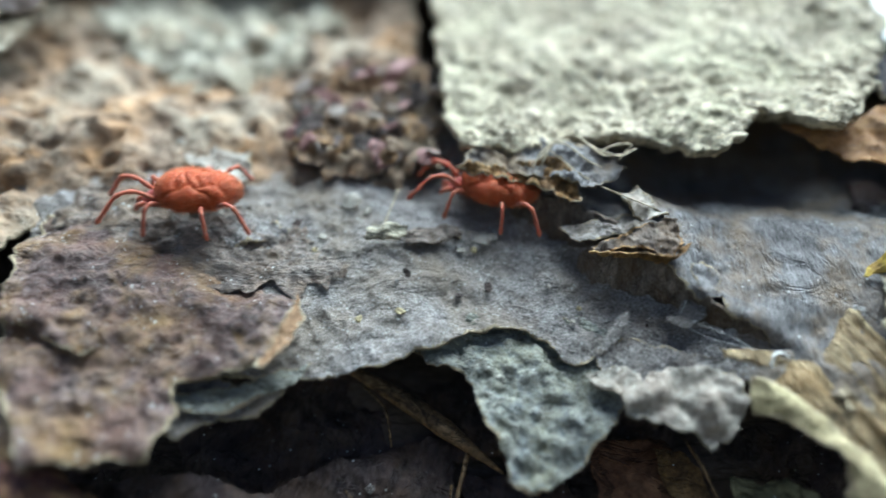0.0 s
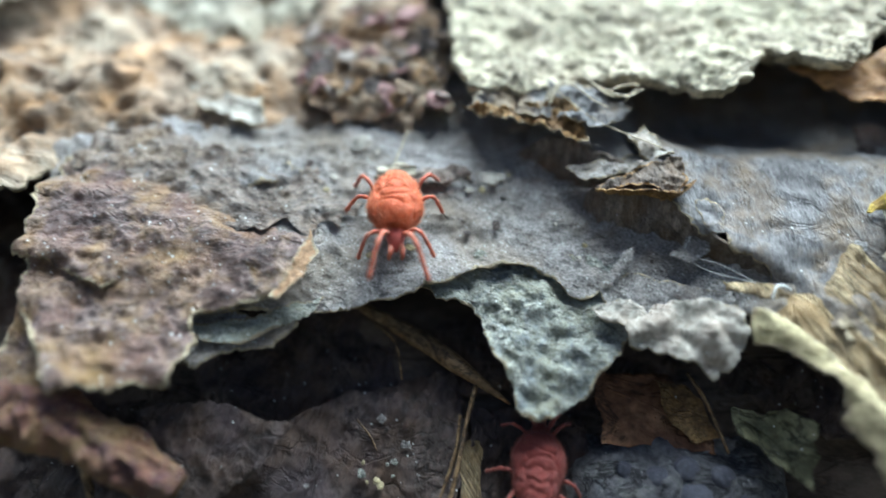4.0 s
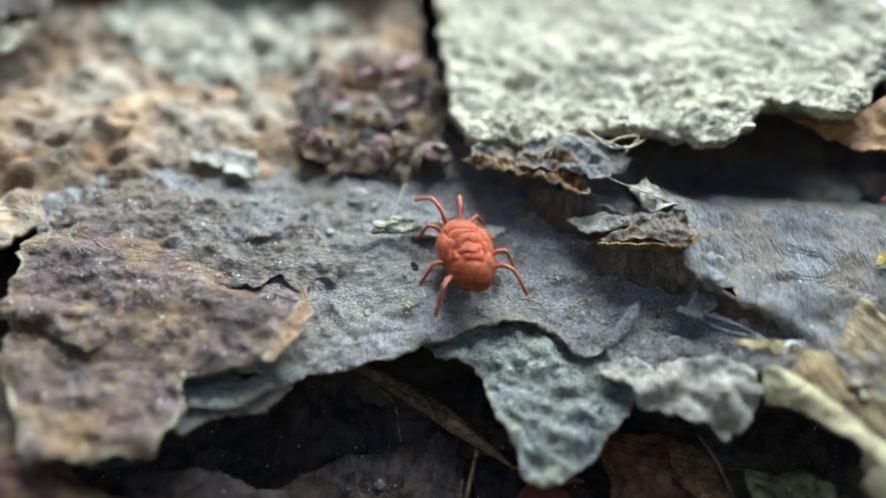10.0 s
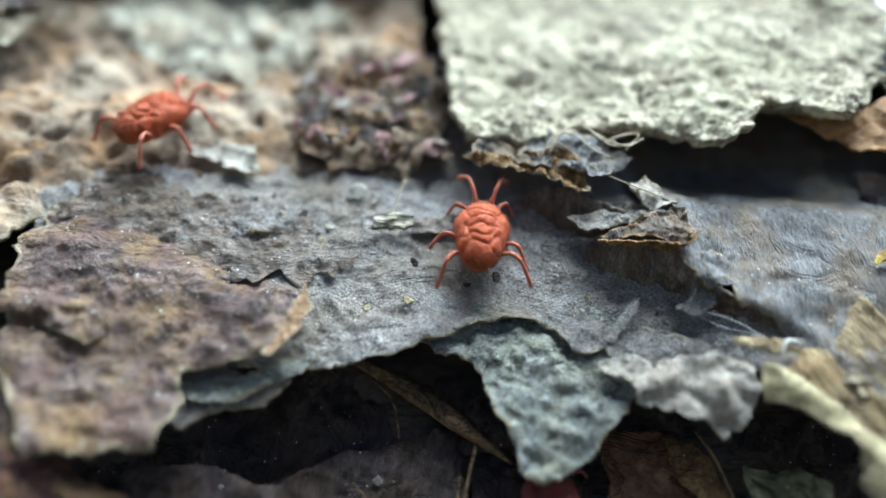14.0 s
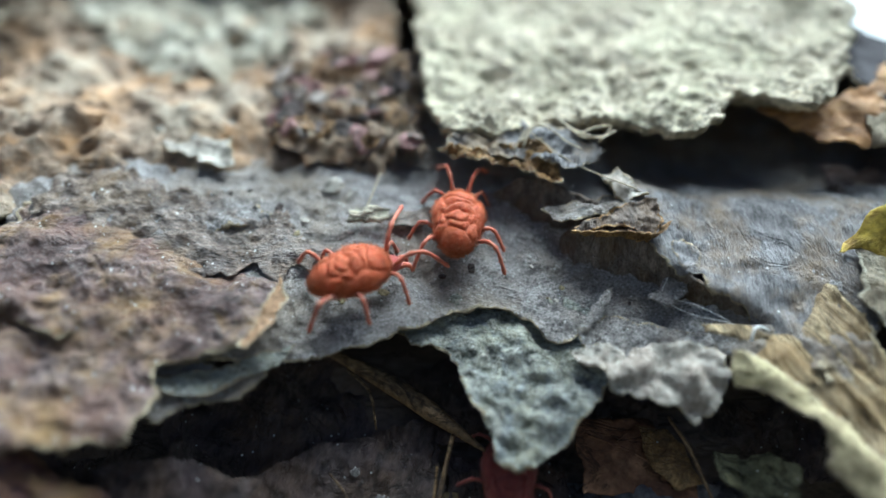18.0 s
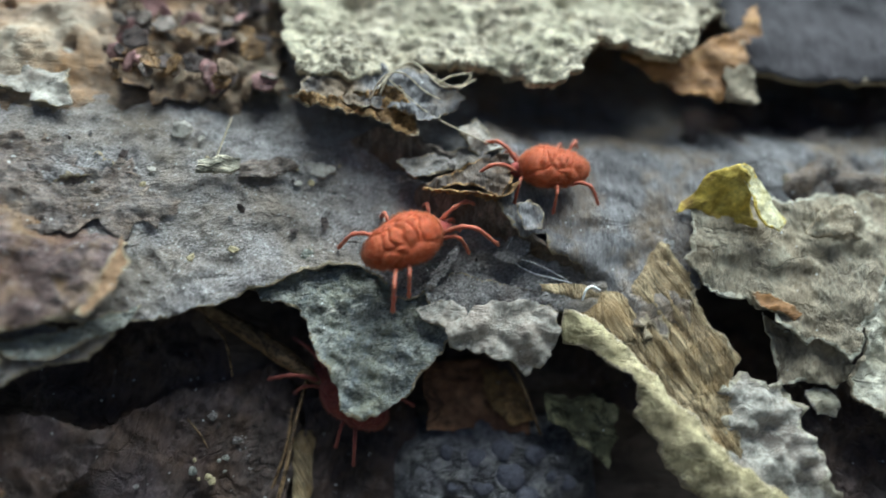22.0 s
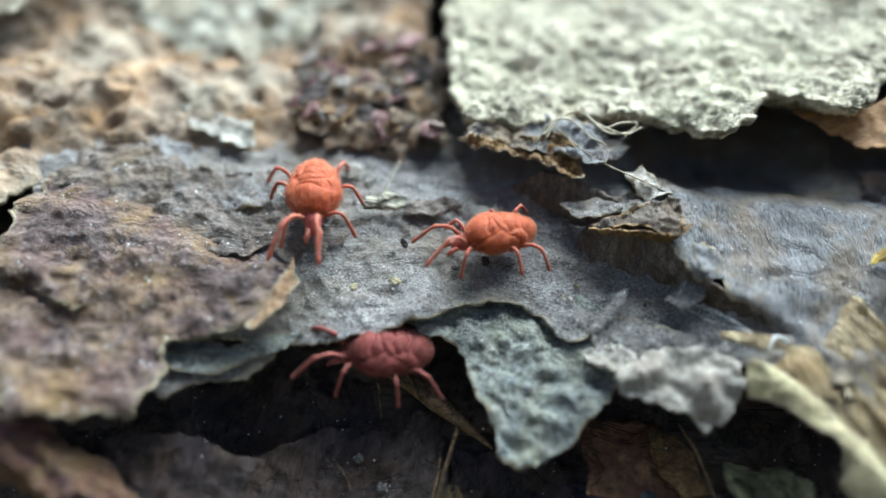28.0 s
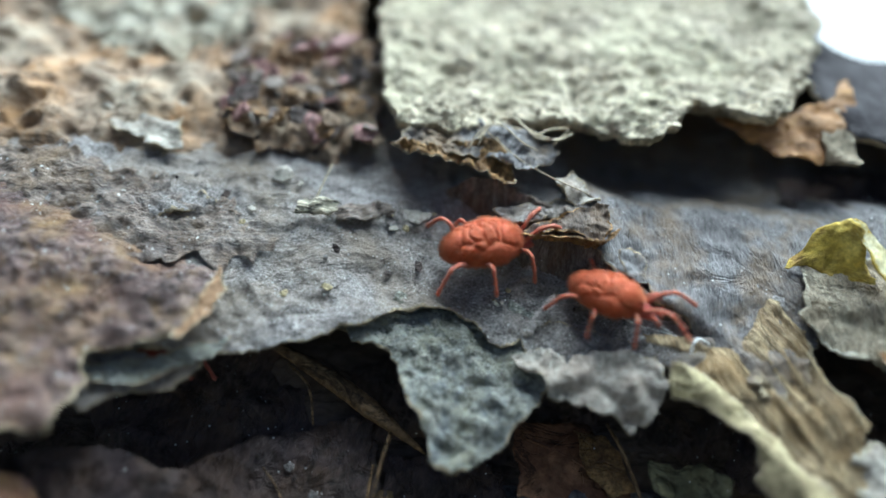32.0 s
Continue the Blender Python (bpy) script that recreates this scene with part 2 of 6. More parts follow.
# Darker than the bark's own brown: shade of the hollow is in these colours.
INNER = bark_material("shaded_inner_bark", [(0.020, 0.014, 0.012), (0.066, 0.047, 0.040), (0.145, 0.112, 0.100)], 2.6, 0.28, (1.3, 0.45, 1), 0.6, 0.9, 0.5, ((0.17, 0.10, 0.06), 4.0, 0.6), seed=0.47, cracks=0.35, contrast=1.6, turn=18, second=((0.10, 0.075, 0.085), 5.0, 0.7), mottle=0.6)
BROWN_FACE = bark_material("streaked_brown_face", [(0.081, 0.063, 0.053), (0.182, 0.146, 0.121), (0.351, 0.300, 0.257)], 1.6, 0.2, (2.2, 0.35, 1), 0.8, 0.9, 0.1, ((0.20, 0.12, 0.055), 2.0, 0.6), seed=0.49, cracks=0.2, contrast=1.4)
ORANGE = bark_material("orange_brown_inner_bark", [(0.11, 0.05, 0.018), (0.30, 0.15, 0.05), (0.46, 0.27, 0.10)], 2.2, 0.3, (0.6, 1.6, 1), 0.6, 0.5, 0.0, ((0.10, 0.055, 0.03), 2.0, 0.6), seed=0.51, cracks=0.15, mottle=0.3)
CORE = bark_material("log_core", [(0.045, 0.032, 0.025), (0.10, 0.075, 0.06), (0.17, 0.135, 0.11)], 5.0, 0.8, (0.5, 1, 1), 0.85, 0.9, 0.0, None, seed=0.53, cracks=0.3)
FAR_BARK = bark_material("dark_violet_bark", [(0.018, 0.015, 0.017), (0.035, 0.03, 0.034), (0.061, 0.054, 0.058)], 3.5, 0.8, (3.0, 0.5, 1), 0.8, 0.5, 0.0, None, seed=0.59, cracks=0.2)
FIBRE = bark_material("fibrous_wood", [(0.151, 0.098, 0.051), (0.392, 0.287, 0.158), (0.724, 0.589, 0.36)], 1.2, 0.2, (2.6, 0.10, 1), 0.6, 0.9, 0.0, ((0.40, 0.28, 0.10), 3.0, 0.55), seed=0.61, cracks=0.3, turn=-30, contrast=1.8, second=((0.30, 0.17, 0.07), 3.0, 0.55))
MOSSY = bark_material("olive_grey_bark", [(0.170, 0.132, 0.088), (0.300, 0.252, 0.182), (0.490, 0.452, 0.345)], 2.4, 0.25, (1.3, 0.6, 1), 0.8, 0.8, 0.4, ((0.34, 0.29, 0.12), 3.0, 0.5), seed=0.67, cracks=0.25, contrast=1.4, second=((0.235, 0.175, 0.145), 3.0, 0.7), mottle=0.55, mottle_size=0.6)
YELLOW = bark_material("yellow_lichened_bark", [(0.184, 0.115, 0.034), (0.529, 0.391, 0.063), (0.782, 0.644, 0.184)], 1.8, 0.3, (1, 1, 1), 0.75, 0.4, 0.0, ((0.22, 0.11, 0.03), 2.0, 0.6), seed=0.71, cracks=0.2)
WARTY = bark_material("dark_warty_bark", [(0.051, 0.0459, 0.0544), (0.145, 0.136, 0.145), (0.323, 0.306, 0.281)], 1.3, 0.3, (1, 1, 1), 0.6, 1.0, 0.4, None, seed=0.73)
REDDISH = bark_material("rust_bark_curl", [(0.085, 0.042, 0.05), (0.26, 0.125, 0.085), (0.50, 0.31, 0.13)], 1.1, 0.18, (1, 1, 1), 0.5, 1.0, 0.9, ((0.10, 0.06, 0.10), 1.3, 0.75), (0.62, 0.55, 0.42), seed=0.79, cracks=0.3, contrast=1.9, second=((0.42, 0.30, 0.12), 1.6, 0.7), mottle=0.6, mottle_size=0.5)
KNOB = bark_material("blue_black_knob", [(0.03, 0.03, 0.042), (0.06, 0.058, 0.075), (0.12, 0.115, 0.13)], 0.8, 0.2, (1, 1, 1), 0.4, 0.4, 0.0, None, seed=0.75, cracks=0.0)
RED_LEAF = bark_material("red_brown_leaf", [(0.07, 0.03, 0.016), (0.165, 0.075, 0.036), (0.31, 0.17, 0.085)], 2.4, 0.4, (1, 1, 1), 0.6, 0.4, 0.0, None, seed=0.83)
GREEN_LEAF = bark_material("dull_green_leaf", [(0.058, 0.053, 0.026), (0.135, 0.125, 0.066), (0.28, 0.26, 0.16)], 1.8, 0.4, (1, 1, 1), 0.6, 0.5, 0.2, None, seed=0.89)
NEEDLE = bark_material("dry_needle", [(0.045, 0.027, 0.014), (0.20, 0.125, 0.06), (0.32, 0.22, 0.12)], 0.7, 0.25, (1, 1, 1), 0.55, 0.4, 0.0, ((0.03, 0.02, 0.015), 0.5, 0.8), seed=0.97)
CHIP = bark_material("bleached_wood", [(0.42, 0.37, 0.26), (0.63, 0.57, 0.43), (0.76, 0.71, 0.56)], 0.8, 0.2, (0.4, 1, 1), 0.8, 0.8, 0.0, None, seed=1.01)
PINK = bark_material("pinkish_scale", [(0.16, 0.075, 0.07), (0.34, 0.19, 0.175), (0.52, 0.36, 0.32)], 1.0, 0.25, (1, 1, 1), 0.6, 0.5, 0.0, None, seed=1.03)
SOIL = bark_material("forest_floor", [(0.03, 0.024, 0.017), (0.075, 0.06, 0.042), (0.14, 0.12, 0.08)], 30.0, 5.0, (1, 1, 1), 0.95, 1.0, 0.0, ((0.05, 0.07, 0.025), 60.0, 0.7), seed=1.09)


def plain_material(name, colour, rough=0.5, sheen=0.0, through_light=0.0):
    m, nodes, links, out = material(name)
    where = nodes.new("ShaderNodeTexCoord").outputs["Object"]
    n = noise_node(nodes, links, where, 0.25, 6, 0.6)
    dark = tuple(c * 0.72 for c in colour)
    light = tuple(min(c * 1.25, 1) for c in colour)
    links.new(ramp_node(nodes, links, n, [(0.3, dark), (0.55, colour), (0.75, light)]), out.inputs["Base Color"])
    out.inputs["Roughness"].default_value = rough
    out.inputs["Specular IOR Level"].default_value = 0.25
    out.inputs["Sheen Weight"].default_value = sheen
    out.inputs["Sheen Roughness"].default_value = 0.5
    out.inputs["Subsurface Weight"].default_value = through_light
    out.inputs["Subsurface Radius"].default_value = (1.0, 0.35, 0.2)
    out.inputs["Subsurface Scale"].default_value = 0.25 * MM
    b = nodes.new("ShaderNodeBump")
    b.inputs["Strength"].default_value = 0.6
    b.inputs["Distance"].default_value = 0.09 * MM
    links.new(noise_node(nodes, links, where, 0.07, 4, 0.7), b.inputs["Height"])
    links.new(b.outputs["Normal"], out.inputs["Normal"])
    return m


PALE_LICHEN = bark_material("white_green_lichen", [(0.286, 0.262, 0.192), (0.488, 0.455, 0.360), (0.657, 0.615, 0.518)], 1.5, 0.4, (1, 1, 1), 0.9, 0.8, 0.0, ((0.25, 0.22, 0.15), 2.0, 0.6), seed=1.17, cracks=0.2, second=((0.40, 0.33, 0.23), 4.0, 0.9))
CREAM_LICHEN = bark_material("cream_yellow_lichen", [(0.40, 0.36, 0.20), (0.62, 0.57, 0.36), (0.76, 0.73, 0.56)], 1.2, 0.3, (1, 1, 1), 0.85, 0.7, 0.0, ((0.55, 0.45, 0.12), 1.5, 0.6), seed=1.21, cracks=0.1)
SILK = plain_material("pale_fibre", (0.56, 0.48, 0.34), 0.5)
WHITE_SILK = plain_material("white_thread", (0.82, 0.82, 0.80), 0.4)
GRAIN = plain_material("quartz_grain", (0.75, 0.74, 0.70), 0.2)
VELVET = plain_material("velvet_orange_red", (0.43, 0.086, 0.024), 0.5, 0.05, 0.35)
# Darker copies of the velvet, bristles and leg put the hollow's shade into colour.
SHADED_VELVET = plain_material("velvet_red_shaded", (0.20, 0.042, 0.034), 0.6, 0.08, 0.2)
BRISTLE = plain_material("pale_red_bristles", (0.54, 0.18, 0.085), 0.6)
SHADED_BRISTLE = plain_material("shaded_red_bristles", (0.30, 0.10, 0.075), 0.6)
LEG_RED = plain_material("pinkish_red_leg", (0.47, 0.150, 0.092), 0.45, 0.08, 0.4)
SHADED_LEG = plain_material("shaded_red_leg", (0.25, 0.065, 0.05), 0.5, 0.1)
HEAD_RED = plain_material("deep_red_mouthparts", (0.36, 0.06, 0.045), 0.5, 0.2)


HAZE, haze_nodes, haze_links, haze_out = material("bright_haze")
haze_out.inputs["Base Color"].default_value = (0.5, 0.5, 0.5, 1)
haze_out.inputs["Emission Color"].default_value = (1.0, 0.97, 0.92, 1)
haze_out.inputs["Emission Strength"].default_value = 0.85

# ---------------- mesh helpers ----------------
def linked(name, verts, faces, mats, parent=None, label="", picks=None, flat=False):
    me = bpy.data.meshes.new(name)
    me.from_pydata([tuple(p) for p in verts], [], [tuple(int(i) for i in q) for q in faces])
    for m in mats:
        me.materials.append(m)
    if picks is not None:
        me.polygons.foreach_set("material_index", np.asarray(picks, np.int32))
    if not flat:
        me.polygons.foreach_set("use_smooth", np.ones(len(me.polygons), bool))
    me.update()
    ob = new(name, me)
    if parent is not None:
        ob.parent = parent
    if label:
        tagged(ob, label)
    return ob


def torn(outline, amp, seed, gap=0.3):
    """A torn outline: the corners joined by ragged lines."""
    pts = []
    n = len(outline)
    for k in range(n):
        a, b = np.array(outline[k], float), np.array(outline[(k + 1) % n], float)
        parts = max(1, int(np.hypot(*(b - a)) / gap))
        for j in range(parts):
            pts.append(a + (b - a) * j / parts)
    pts = np.array(pts)
    along = np.roll(pts, -1, 0) - np.roll(pts, 1, 0)
    side = np.stack([along[:, 1], -along[:, 0]], 1) / (np.hypot(along[:, 0], along[:, 1])[:, None] + 1e-9)
    jag = fractal(pts[:, 0], pts[:, 1], 1.6, seed, 5, 0.69)
    return pts + side * (amp * jag)[:, None]


def inside(pts, ring):
    x, y = pts[:, 0], pts[:, 1]
    hit = np.zeros(len(pts), bool)
    for (x0, y0), (x1, y1) in zip(ring, np.roll(ring, -1, 0)):
        if y0 != y1:
            cross = ((y0 > y) != (y1 > y)) & (x < (x1 - x0) * (y - y0) / (y1 - y0) + x0)
            hit ^= cross
    return hit


def rim_distance(pts, ring):
    best = np.full(len(pts), 1e9)
    for k in range(0, len(pts), 4000):
        d = pts[k : k + 4000, None] - ring[None]
        best[k : k + 4000] = np.sqrt((d * d).sum(-1).min(1))
    return best


def sheet(name, parent, outline, lift, mat, thick=0.3, step=0.3, amp=0.25, seed=1, edge=None, relief=0.12, relief_size=1.2, curl=0.0, curl_reach=1.2, label="", on_log=True, terrace=0.0, terrace_size=3.0, worn=0.13):
    """A torn sheet of bark. lift(u, v) is its height over the log's round surface; curl raises its rim."""
    ring = torn(outline, amp, seed, max(0.22, step * 0.9))
    low, high = ring.min(0), ring.max(0)
    gu, gv = np.meshgrid(np.arange(low[0], high[0], step), np.arange(low[1], high[1], step))
    rs = np.random.RandomState(seed)
    grid = np.stack([gu.ravel(), gv.ravel()], 1) + rs.uniform(-0.2, 0.2, (gu.size, 2)) * step
    grid = grid[inside(grid, ring)]
    grid = grid[rim_distance(grid, ring) > step * 0.55]
    flat = np.concatenate([ring, grid])
    edges = [(k, (k + 1) % len(ring)) for k in range(len(ring))]
    got = delaunay_2d_cdt([Vector(p) for p in flat], edges, [], 1, 1e-5)
    uv = np.array([(p.x, p.y) for p in got[0]])
    tris = [tuple(t) for t in got[2]]
    n = len(uv)
    rim = rim_distance(uv, ring)
    u, v = uv[:, 0], uv[:, 1]
    w = base(u, v) if on_log else 0.0
    w = w + lift(u, v) + relief * fractal(u, v, relief_size, seed + 7, 4, 0.55)
    w = w + curl * np.exp(-((rim / curl_reach) ** 2)) * (1 + 0.6 * fractal(u, v, 2.0, seed + 3, 2))
    if terrace:
        level = 2.2 * fractal(u * 0.7, v, terrace_size, seed + 13, 5, 0.6)
        low = np.floor(level)
        w = w + terrace * (low + ramp(level - low, 0.0, 0.22))
    thin = thick * (0.35 + 0.65 * ramp(rim, 0, 1.0))
    top = np.stack([u, v, w], 1) * MM
    bottom = np.stack([u, v, w - thin], 1) * MM
    bare = worn * (0.7 + 0.9 * fractal(u, v, 1.5, seed + 5, 2))
    faces, picks, count = [], [], {}
    for a, b, c in tris:
        if (u[b] - u[a]) * (v[c] - v[a]) - (u[c] - u[a]) * (v[b] - v[a]) < 0:
            b, c = c, b
        faces += [(a, b, c), (n + a, n + c, n + b)]
        picks += [int((rim[a] + rim[b] + rim[c]) < bare[a] + bare[b] + bare[c]), 0]
        for p, q in ((a, b), (b, c), (c, a)):
            if (q, p) in count:
                del count[(q, p)]
            else:
                count[(p, q)] = 1
    for p, q in count:
        faces.append((p, n + p, n + q, q))
        picks.append(1)
    return linked(name, np.concatenate([top, bottom]), faces, [mat, edge or EDGE], parent, label, picks)


def tube(points, radii, sides=7):
    """Vertices and faces of a closed tube through points, in millimetres."""
    pts = [Vector(p) for p in points]
    verts, faces = [], []
    for k, p in enumerate(pts):
        way = (pts[min(k + 1, len(pts) - 1)] - pts[max(k - 1, 0)]).normalized()
        q = way.to_track_quat("Z", "Y")
        for s in range(sides):
            a = 2 * math.pi * s / sides
            verts.append(p + q @ Vector((radii[k] * math.cos(a), radii[k] * math.sin(a), 0)))
    for k in range(len(pts) - 1):
        for s in range(sides):
            a, b = k * sides + s, k * sides + (s + 1) % sides
            faces.append((a, b, b + sides, a + sides))
    faces.append(tuple(range(sides - 1, -1, -1)))
    faces.append(tuple(range((len(pts) - 1) * sides, len(pts) * sides)))
    return verts, faces


def bent(points, steps=6):
    """A smooth line through points."""
    p = [Vector(q) for q in points]
    p = [2 * p[0] - p[1]] + p + [2 * p[-1] - p[-2]]
    out = []
    for k in range(1, len(p) - 2):
        a, b, c, d = p[k - 1 : k + 3]
        for j in range(steps):
            t = j / steps
            out.append(0.5 * (2 * b + (c - a) * t + (2 * a - 5 * b + 4 * c - d) * t * t + (3 * b - a - 3 * c + d) * t**3))
    out.append(p[-2])
    return out


def placed(u, v, lift=0.0):
    """A spot on the log, in metres in the log's space."""
    return Vector((u, v, float(base(u, v)) + lift)) * MM


def spot(u, v, lift=0.0, turn=0.0, tip=0.0, lean=0.0):
    """A pose in the world on the log's surface."""
    return LOG_POSE @ Matrix.Translation(placed(u, v, lift)) @ pose(0, 0, 0, tip, lean, turn)


# ---------------- ground and log ----------------
def ground_sheet():
    verts, faces = [], []
    rings = [0.0, 0.15, 0.3, 0.5, 0.8, 1.5, 4, 12, 40, 150, 600, 2500]
    turns = 48
    for k, r in enumerate(rings):
        for s in range(turns):
            a = 2 * math.pi * s / turns
            x, y = r * math.cos(a), r * math.sin(a)
            z = 0.012 * float(fractal(x, y, 0.25, 5, 3)) * min(1, r / 0.3) if r < 5 else 0.1 * float(fractal(x, y, 9.0, 6, 2))
            verts.append((x, y, z - 0.008))
    for k in range(len(rings) - 1):
        for s in range(turns):
            a, b = k * turns + s, k * turns + (s + 1) % turns
            faces.append((a, a + turns, b + turns, b))
    return tagged(linked("ground", verts, faces, [SOIL]), "dark brown forest soil with moss and litter", "ground", kind="structure")


ground_sheet()


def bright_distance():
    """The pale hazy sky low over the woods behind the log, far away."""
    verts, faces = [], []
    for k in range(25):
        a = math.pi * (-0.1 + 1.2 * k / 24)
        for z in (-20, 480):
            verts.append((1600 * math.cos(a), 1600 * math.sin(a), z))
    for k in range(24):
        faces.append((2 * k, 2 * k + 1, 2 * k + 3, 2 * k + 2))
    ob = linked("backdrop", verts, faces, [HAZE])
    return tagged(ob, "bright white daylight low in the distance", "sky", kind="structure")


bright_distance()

log = new("fallen_log")
log.matrix_world = LOG_POSE
tagged(log, "fallen log with grey peeling bark in torn layers", "log")


def log_core():
    """The round body of the log under its loose bark."""
    us = np.concatenate([np.arange(-240, -40, 8.0), np.arange(-40, 40, 1.0), np.arange(40, 241, 8.0)])
    angles = np.radians(np.concatenate([np.arange(-60, 60, 1.2), np.arange(60, 300, 6.0)]))
    a, u = np.meshgrid(angles, us)
    near = np.cos(a)
    r = RADIUS - 5.2 + (swell(u) - narrowing(u, a * RADIUS) * (np.sin(a) > 0)) * np.clip(near, 0, 1) + 0.7 * fractal(u, a * RADIUS, 6.0, 3, 4) * 1.0
    x, y, z = u, r * np.sin(a), r * np.cos(a) - RADIUS
    verts = np.stack([x, y, z], -1).reshape(-1, 3) * MM
    rows, cols = u.shape
    faces = []
    for i in range(rows - 1):
        for j in range(cols):
            p, q = i * cols + j, i * cols + (j + 1) % cols
            faces.append((p, p + cols, q + cols, q))
    faces.append(tuple(range(cols)))
    faces.append(tuple(range((rows - 1) * cols + cols - 1, (rows - 1) * cols - 1, -1)))
    return linked("core", verts, faces, [CORE], log, "dark brown rounded wood under the bark")


log_core()


def even(h):
    return lambda u, v: h + 0 * u


# the broad grey sheet on which the mites walk
def mid_lift(u, v):
    dip = -0.25 * np.exp(-(((u - 5.4) / 1.6) ** 2 + ((v - 4.6) / 1.7) ** 2))
    lip = 0.35 * np.exp(-(((u + 3.2) / 2.6) ** 2 + ((v - 1.4) / 0.9) ** 2))
    wrinkles = 0.09 * (fractal(u * 0.4, v, 1.1, 15, 3, 0.6) - 0.5 * np.abs(fractal(u * 0.45, v * 1.2, 1.7, 18, 2)))
    return dip + lip + wrinkles + 0.3 * fractal(u, v, 5.0, 11, 2) - 0.5 * ramp(v, 9, 14) - 2.6 * ramp(v, 8.0, 11.0) * ramp(u, 3.0, 6.0)


sheet("bark_sheet", log, [(-28.2, 6.6), (-23.3, 0.8), (-18.9, -1.3), (-16.8, -0.9), (-14.5, -1.0), (-12.2, -0.8), (-9.3, -0.2), (-8.0, 0.6), (-6.3, 0.8), (-5.4, 1.5), (-4.0, 1.8), (-2.4, 1.7),
      (-1.4, 1.1), (-0.6, 0.3), (0.0, -0.1), (1.1, 0.8), (2.2, 1.0), (4.0, -0.2), (6.5, -0.8), (9.5, -1.1), (12.0, -0.8), (13.6, 1.0), (14.4, 4.6), (16.0, 8.0), (17.0, 16.0), (-2.0, 17.2), (-12.5, 17.5), (-29.2, 18.6), (-31.8, 12.7)],
      mid_lift, GREY, 0.35, 0.17, 0.2, 21, relief=0.17, relief_size=1.2, terrace=0.04, terrace_size=2.6, label="broad grey bark sheet with a torn lower edge")


# blue grey flap that hangs from the sheet's edge
def flap_lift(u, v):
    return -0.42 + 0.12 * ramp(-v, -0.5, 2.5) + 0.14 * np.abs(fractal(u, v, 0.9, 35, 3, 0.6)) - 0.06 * np.clip(-v - 1, 0, 9) ** 1.4 + 0.3 * fractal(u, v, 2.2, 31, 2)


sheet("bark_flap", log, [(-8.6, 1.2), (-6.5, -0.0), (-5.5, -0.4), (-4.8, -1.9), (-3.9, -3.4), (-3.4, -5.2), (-2.4, -5.7), (-1.2, -5.3), (-0.2, -4.6), (0.7, -3.5), (1.7, -2.4), (2.2, -1.2), (4.0, -0.4), (5.0, 1.0), (2.5, 2.8), (-3.0, 2.7), (-7.0, 2.8)],
      flap_lift, BLUE_GREY, 0.3, 0.14, 0.24, 33, relief=0.15, relief_size=0.7, terrace=0.05, terrace_size=1.6, label="blue-grey lichened bark flap hanging to a blunt point")

sheet("bark_lobe", log, [(1.7, -1.4), (3.3, -0.6), (4.9, -0.2), (7.0, -0.5), (7.5, -1.9), (7.1, -3.0), (5.8, -3.8), (5.0, -3.2), (4.0, -3.1), (2.5, -2.6)],
      lambda u, v: 0.7 - 0.12 * np.clip(-v - 1, 0, 9) ** 1.4, LOBE, 0.35, 0.16, 0.35, 41, relief=0.5, relief_size=1.8, curl=-0.3, worn=0.05, label="crumpled beige-grey bark lobe")


# tan fibrous bark that runs down from the grey sheet, its near edge rolled over
def fibre_lift(u, v):
    along = (u - 10.0) * 0.6 - (v + 2.0) * 0.8
    line = u + 0.62 * v
    top = np.interp(u, [8.0, 10.2, 11.6, 12.6, 13.6], [-0.2, 0.6, 1.6, 3.4, 4.0])
    return 0.35 + ramp(u, 9.5, 12.5) * (0.16 * fractal(line * 2.4, v * 0.22, 1.0, 52, 3, 0.6) + 0.04 * np.sin(6.0 * line + 2.5 * fractal(u, v, 3.0, 54, 2))) + 0.25 * fractal(u, v, 3.0, 51, 2) - 0.03 * along + 0.15 * ramp(v, -0.5, 0.8) - 0.75 * ramp(v, top - 1.5, top)


sheet("fibrous_bark", log, [(8.6, 0.0), (10.2, 0.6), (11.6, 1.6), (12.6, 3.4), (13.6, 4.0), (14.2, 2.6), (14.3, 0.8), (14.9, -1.3), (16.4, -3.4), (16.0, -4.4), (15.7, -6.5), (16.2, -9.0), (17.8, -12.4), (17.0, -12.0), (14.6, -8.0), (12.6, -5.4), (11.2, -3.4), (9.6, -1.8), (7.9, -0.8)],
      fibre_lift, FIBRE, 0.4, 0.16, 0.25, 53, relief=0.06, relief_size=1.0, label="fibrous tan bark, striped along the grain")
sheet("bark_strip", log, [(7.7, -0.9), (9.5, -1.6), (11.3, -3.3), (13.2, -5.8), (15.4, -8.2), (20.9, -12.0), (16.0, -12.2), (12.4, -8.6), (11.0, -6.4), (10.5, -4.1), (9.1, -3.0), (7.5, -2.4)],
      lambda u, v: 0.95 - 0.42 * np.abs((u - 8.4) * 0.75 + (v + 1.5) * 0.66) ** 1.2, CREAM, 0.35, 0.18, 0.2, 47, relief=0.25, relief_size=1.3, label="cream bark strip rolled over at the edge")


# purple brown plate at the left
def plate_top(u):
    return np.interp(u, [-28.0, -24.1, -20.3, -17.4, -15.3, -13.4], [7.9, 8.4, 7.0, 5.3, 4.0, 3.4])


